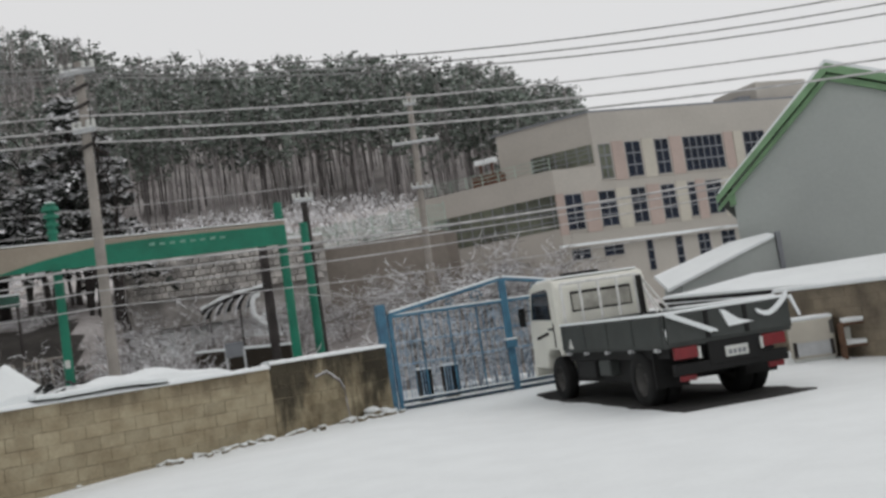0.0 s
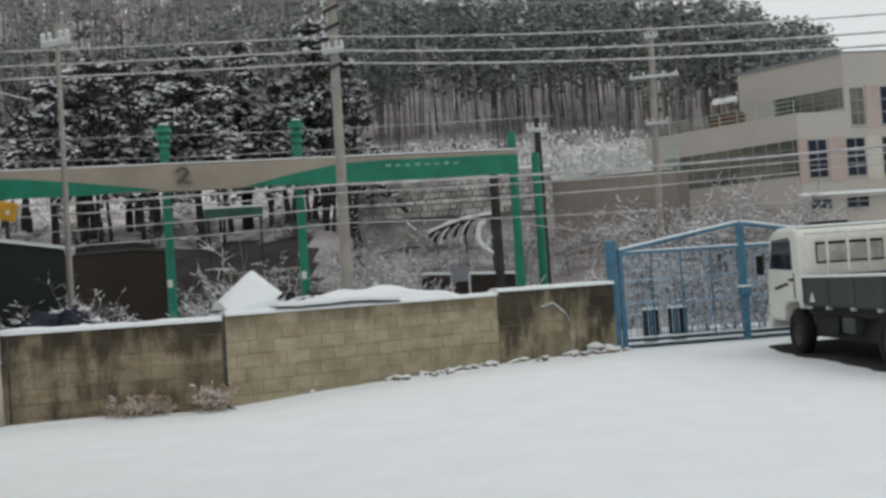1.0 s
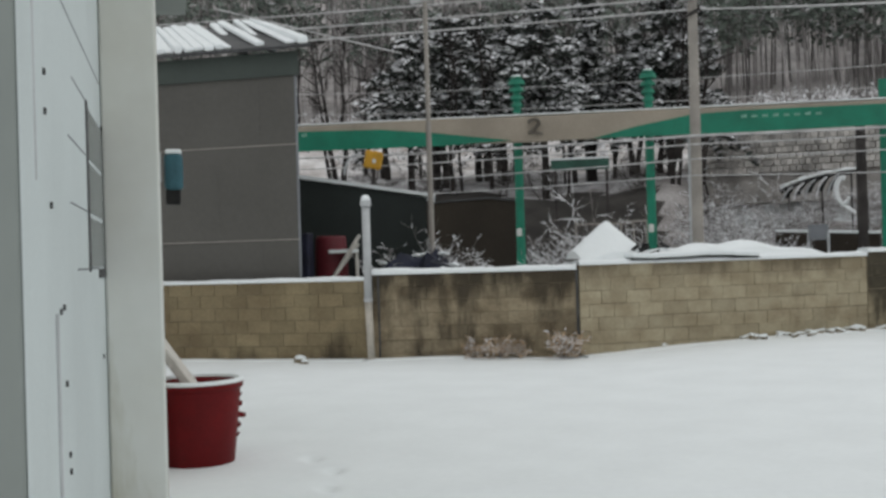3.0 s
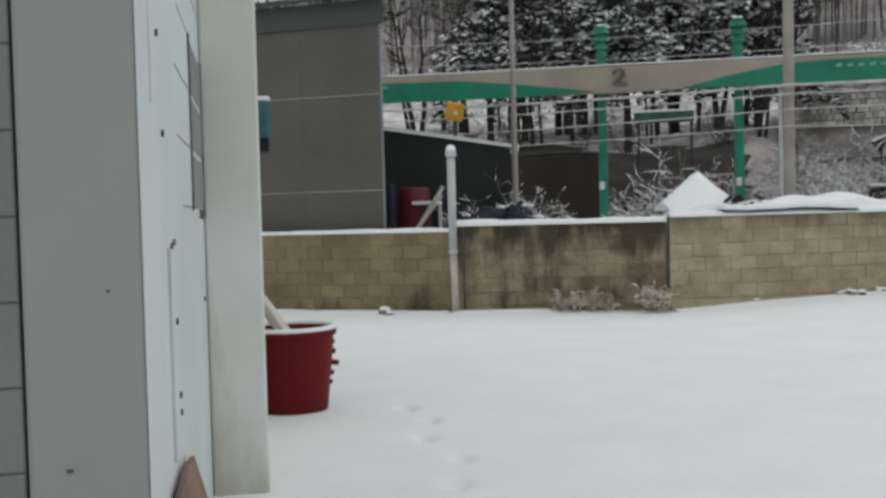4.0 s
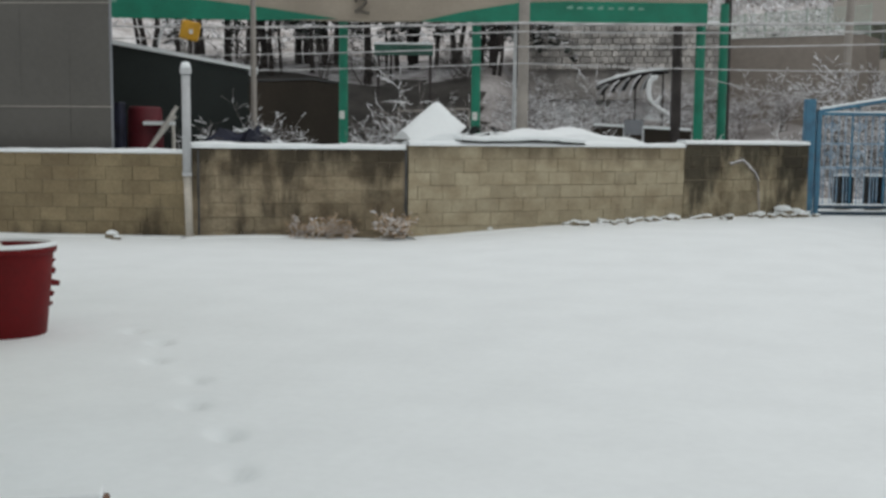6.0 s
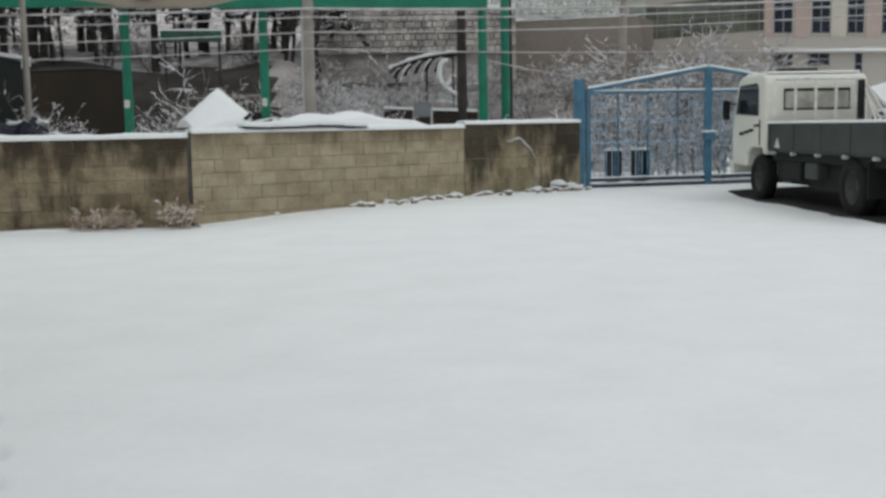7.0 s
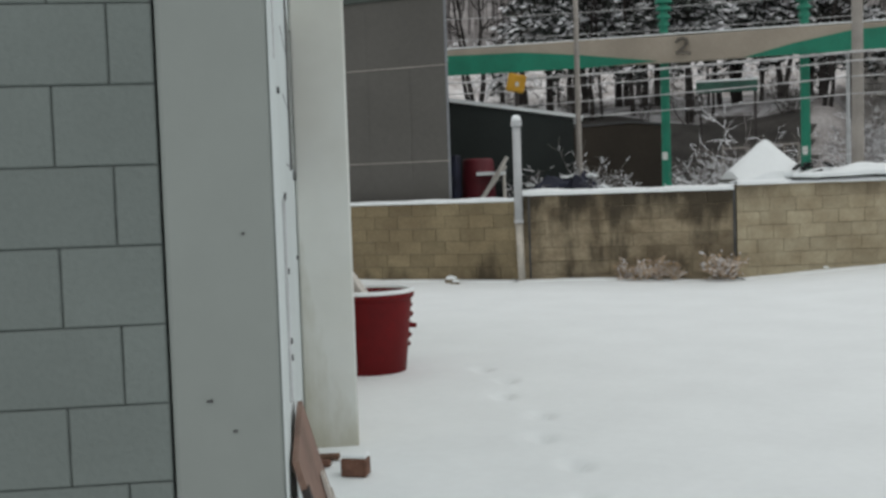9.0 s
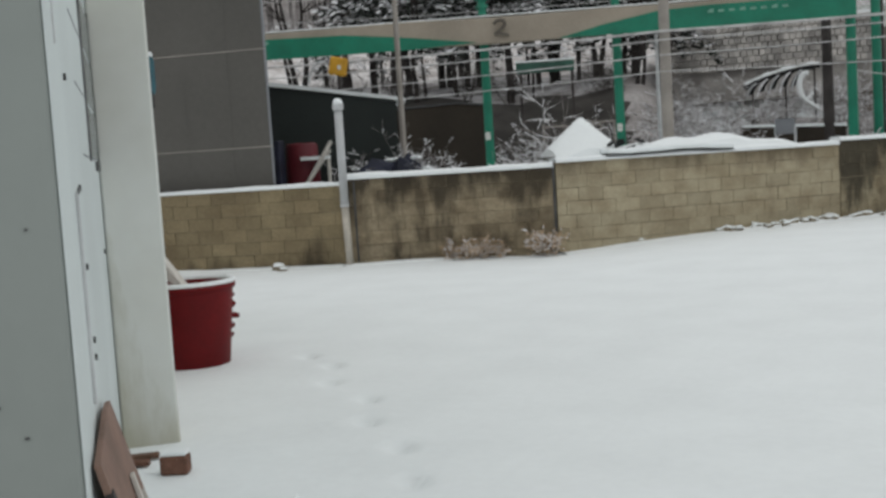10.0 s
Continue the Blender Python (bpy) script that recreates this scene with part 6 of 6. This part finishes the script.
def conifer_meshes(seed, hgt, bare):
    rnd = random.Random(seed)
    trunk, green, snow = Soup(), Soup(), Soup()
    p = Vector((0, 0, -0.4))
    for i in range(8):
        q = Vector((rnd.uniform(-0.08, 0.08), rnd.uniform(-0.08, 0.08), hgt * (i + 1) / 8))
        trunk.seg(p, q, 0.2 * (1 - i / 8.5), 0.2 * (1 - (i + 1) / 8.5))
        p = q
    up = Vector((0, 0, 1))
    z = bare
    while z < hgt - 0.15:
        f = (z - bare) / (hgt - bare)
        reach = (0.45 + 1.9 * (1 - f) ** 0.75) * (0.7 + 0.55 * rnd.random())
        for _ in range(rnd.choice((4, 5, 6))):
            ang = rnd.uniform(0, 6.283)
            L_ = reach * rnd.uniform(0.6, 1.15)
            d = Vector((math.cos(ang), math.sin(ang), rnd.uniform(-0.05, 0.35)))
            across = Vector((-d.y, d.x, 0))
            n = max(3, int(L_ / 0.27))
            c = Vector((0, 0, z + rnd.uniform(-0.15, 0.15)))
            droop = rnd.uniform(0.18, 0.3) * L_ * L_
            trunk.seg(c, c + d * (L_ * 0.7) - up * (droop * 0.5), 0.03, 0.01)
            for k in range(1, n + 1):
                t = k / n
                # a tuft of needles with snow lodged on its upper side
                q = c + d * (L_ * t) - up * (droop * t * t) + across * rnd.uniform(-0.22, 0.22)
                rad = rnd.uniform(0.15, 0.27)
                for _g in range(8):
                    w_ = rv(rnd, 1.0)
                    green.leaf(q + w_ * rad * 0.8, (d * 0.6 + rv(rnd, 0.8)) * rad * 0.75, rv(rnd, 0.11))
                if t < 0.15 or rnd.random() < 0.15:
                    continue
                for _g in range(12):
                    side = rnd.uniform(-1.1, 1.1)
                    along = rnd.uniform(-0.9, 1.1)
                    m_ = q + across * (side * rad) + d * (along * rad) + up * (rad * (0.85 - 0.55 * side * side) + rnd.uniform(-0.04, 0.04))
                    tan = (across * rnd.uniform(-0.6, 0.6) + d - up * rnd.uniform(0.1, 0.6)).normalized()
                    snow.leaf(m_, tan * rnd.uniform(0.09, 0.19), (across - up * side * 0.9 + rv(rnd, 0.3)) * rnd.uniform(0.035, 0.075))
        z += rnd.uniform(0.3, 0.46)
    return trunk, green, snow


PROTO = []
for seed, hgt, bare in ((1, 7.4, 3.0), (2, 6.7, 2.9), (3, 9.4, 3.1)):
    t = thing("snowy_conifer", "dark conifer with branches bent under snow", "tree", group="snow-laden conifers")
    a, b, c = conifer_meshes(seed, hgt, bare)
    a.make("trunk", BARK, t)
    b.make("crown", NEEDLE, t)
    c.make("branch_snow", TREESNOW, t)
    PROTO.append(t)
SPOTS = []
rnd = random.Random(21)
for az in (-32.6, -31.4, -29.8, -28.2, -26.6, -25.0, -23.4, -21.9, -20.4, -19.0):
    r_ = rnd.uniform(43, 51)
    az += rnd.uniform(-0.7, 0.7)
    SPOTS.append((az, r_, 2 if az in (-20.4, -21.9) else rnd.choice((0, 1, 1, 0)), rnd.uniform(0.85, 1.08)))
SPOTS += [(-27.4, 54, 0, 0.95), (-31.0, 55, 0, 0.95), (-22.6, 56, 2, 1.0), (-18.6, 46.5, 2, 1.0), (-17.2, 50, 2, 0.95)]
used = set()
for az, r_, kind_, sc_ in SPOTS:
    x, y = r_ * math.sin(radians(az)), r_ * math.cos(radians(az))
    m = pose(x, y, float(height(x, y)), 0, 0, rnd.uniform(0, 360)) @ Matrix.Scale(sc_, 4)
    if kind_ not in used:
        used.add(kind_)
        PROTO[kind_].matrix_world = m
    else:
        c = copy_thing(PROTO[kind_], Matrix.Identity(4))
        c.matrix_basis = m

g = random.Random(31)
trunk_proto = None
for k in range(30):
    az, r_ = -38 + 22 * (k + 2.2 * g.random() - 0.6) / 30, g.uniform(42, 53)
    if k == 29:
        az, r_ = -17.1, 40.2
    x, y = r_ * math.sin(radians(az)), r_ * math.cos(radians(az))
    m = pose(x, y, float(height(x, y)), g.uniform(-6, 6), g.uniform(-6, 6), g.uniform(0, 360))
    wide = g.choice((0.7, 0.9, 1.0, 1.3, 1.6, 1.9)) if k != 29 else 1.7
    m = m @ Matrix.Diagonal((wide, wide, g.uniform(0.75, 1.1), 1))
    if trunk_proto is None:
        trunk_proto = thing("bare_tree", "dark bare trunk standing on the snowy bank", "tree", m, group="bare trees on the bank")
        a = Soup()
        rnd = random.Random(9)
        p = Vector((0, 0, -0.4))
        for i in range(9):
            q = Vector((rnd.uniform(-0.1, 0.1), rnd.uniform(-0.1, 0.1), 0.85 * (i + 1)))
            a.seg(p, q, 0.17 * (1 - i / 10), 0.17 * (1 - (i + 1) / 10))
            if i > 3:
                for _ in range(3):
                    grow(a, None, rnd, q, Vector((rnd.uniform(-1, 1), rnd.uniform(-1, 1), 0.6)).normalized(), 1.1, 0.035, 1)
            p = q
        a.make("trunk", BARK, trunk_proto)
    else:
        copy_thing(trunk_proto, m)

# ---- woods on the hill ----


def far_woods():
    g = np.random.default_rng(5)
    tv, tf, cv, cf, sv, sf = [], [], [], [], [], []

    def quad(vs, fs, c, u, v):
        n = len(vs)
        vs.extend((tuple(c - u), tuple(c - v), tuple(c + u), tuple(c + v)))
        fs.append((n, n + 1, n + 2, n + 3))

    spots = []
    for _ in range(1750):
        az = g.uniform(-56, 8.5)
        r_ = 86 + 95 * g.random() ** 1.5
        lim = 8.5 - max(0, (r_ - 150)) * 0.02
        if az > lim:
            continue
        spots.append((az, r_))
    for _ in range(170):
        spots.append((g.uniform(-56, 7.5), g.uniform(150, 182)))
    for _ in range(330):
        spots.append((g.uniform(-56, -14), g.uniform(135, 186)))
    for az, r_ in spots:
        x, y = r_ * math.sin(radians(az)), r_ * math.cos(radians(az))
        z = float(height(x, y))
        hgt = g.uniform(8.5, 12.5) * (0.85 if r_ > 140 else 1.0)
        hgt *= 0.9 if r_ > 130 and az < -14 else 1.0
        hgt *= 1 - 0.5 * float(sstep(2.5, 8.5, az))
        pine = g.random() < (0.12 + 0.5 * (az > -17) + 0.2 * (r_ < 110) + 0.3 * (az <= -17 and r_ > 140))
        lean = g.normal(0, 0.35, 2)
        topx, topy = x + lean[0], y + lean[1]
        rad = g.uniform(0.08, 0.15)
        n = len(tv)
        for (px, py, pz, pr) in ((x, y, z - 0.5, rad), (topx, topy, z + hgt, 0.03)):
            for k in range(3):
                tv.append((px + pr * math.cos(2.1 * k), py + pr * math.sin(2.1 * k), pz))
        for k in range(3):
            l = (k + 1) % 3
            tf.append((n + k, n + l, n + 3 + l, n + 3 + k))
        lo = 0.5 if pine else 0.3
        nb = 26 if pine else 46
        for _ in range(nb):
            f = lo + (1 - lo) * g.random() ** 0.9
            wid = 0.35 + 2.1 * math.sqrt(max(0.0, 1 - ((f - 0.7) / 0.31) ** 2)) if pine else 1.5 * (1.2 - f) + 0.2
            a = g.uniform(0, 6.283)
            base = np.array((x + lean[0] * f, y + lean[1] * f, z + hgt * f - 0.4))
            out = np.array((math.cos(a), math.sin(a), 0.0))
            if pine:
                # a bough: a limb carrying several small flat tufts
                tip = base + out * wid * g.uniform(0.5, 1.1) + (0, 0, g.uniform(-0.1, 0.5))
                for _t in range(6):
                    c = base + (tip - base) * g.uniform(0.25, 1.05) + g.normal(0, 0.16, 3)
                    u = out * g.uniform(0.12, 0.34) + g.normal(0, 0.1, 3)
                    v = np.cross(u, g.normal(0, 1, 3))
                    v = v / (np.linalg.norm(v) + 1e-6) * g.uniform(0.08, 0.2)
                    if g.random() < 0.2:
                        quad(sv, sf, c + (0, 0, 0.1), u * 0.8, v)
                    else:
                        quad(cv, cf, c, u, v)
            else:
                tip = base + (out + (0, 0, 1.0 + g.random())) * g.uniform(0.7, 1.9) * (1.25 - f)
                w = np.array((-math.sin(a), math.cos(a), 0)) * 0.03
                mid = (base + tip) / 2
                quad(*((tv, tf) if g.random() < 0.7 else (sv, sf)), mid, (tip - base) / 2, w)
    t = thing("hillside_woods", "bare and evergreen winter woods on the hillside", "woods", kind="stuff")
    for nm, v_, f_, m_ in (("bark", tv, tf, GREYBARK), ("foliage", cv, cf, HAZYNEEDLE), ("snow_fleck", sv, sf, FLECK)):
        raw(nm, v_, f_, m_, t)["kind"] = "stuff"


far_woods()
# snowy scrub below the woods
sb_ = thing("snowy_scrub", "low snow-covered scrub on the open slope", "scrub", kind="stuff")
g = random.Random(8)
a, s = Soup(), Soup()
for _ in range(420):
    az, r_ = g.uniform(-14, 3.5), g.uniform(57, 88)
    if _ > 260:
        az, r_ = g.uniform(-45, -9), g.uniform(56, 86)
    x, y = r_ * math.sin(radians(az)), r_ * math.cos(radians(az))
    z = float(height(x, y))
    for k in range(24):
        c = Vector((x + g.uniform(-0.7, 0.7), y + g.uniform(-0.7, 0.7), z + g.uniform(0.1, 1.3)))
        if k % 3:
            s.leaf(c, rv(g, 0.16), rv(g, 0.12))
        else:
            a.leaf(c, rv(g, 0.3), rv(g, 0.05))
a.make("twigs", GREYBARK, sb_)
s.make("snow_flecks", TREESNOW, sb_)

# ---- blocks of the walls ----
BLOCK_MESH = {}


def block_mesh(material, L_, H_, T_):
    key = (material.name, round(L_, 3), round(H_, 3), round(T_, 3))
    if key not in BLOCK_MESH:
        bm = bm_()
        box(bm, (0, 0, 0), (L_, T_, H_))
        bevel(bm, 0.004, 1)
        BLOCK_MESH[key] = mesh_of(bm, "block", material)
    return BLOCK_MESH[key]


rnd = random.Random(77)
for w, o, d, length, z0, topz, thick, material, rz in PIECES:
    rows = int(math.ceil((topz - z0) / 0.2))
    for row in range(rows):
        zc = topz - 0.1 - row * 0.2
        if zc < -0.2:
            continue
        s = (-0.2 if row % 2 else 0.0) - rnd.choice((0.0, 0.05, 0.1))
        while s < length - 0.02:
            a, b = max(s, 0.0) + 0.003, min(s + 0.4, length) - 0.003
            s += 0.4
            if b - a < 0.05:
                continue
            ob = new("block", block_mesh(material, b - a, 0.194, thick))
            q = at2(o, d, (a + b) / 2, rnd.uniform(-0.001, 0.007))
            ob.matrix_world = Matrix.Translation((q[0], q[1], zc + rnd.uniform(-0.004, 0.004))) @ Matrix.Rotation(rz + rnd.uniform(-0.004, 0.004), 4, "Z")
            ob.parent = w
# painted blocks of the building's end wall
for row in range(22):
    z0 = -0.2 + 0.2 * row + 0.06
    b = -1.40
    off = 0.11 if row % 2 else 0.25
    first = True
    while b > -4.6:
        L_ = off if first else 0.33
        first = False
        ob = new("block", block_mesh(GREYBLOCK, L_ - 0.004, 0.197, 0.12))
        ob.matrix_world = Matrix.Translation(bl(3.505, b - L_ / 2, z0 + 0.1)) @ Matrix.Rotation(math.atan2(N[1], N[0]), 4, "Z")
        ob.parent = bd
        b -= L_
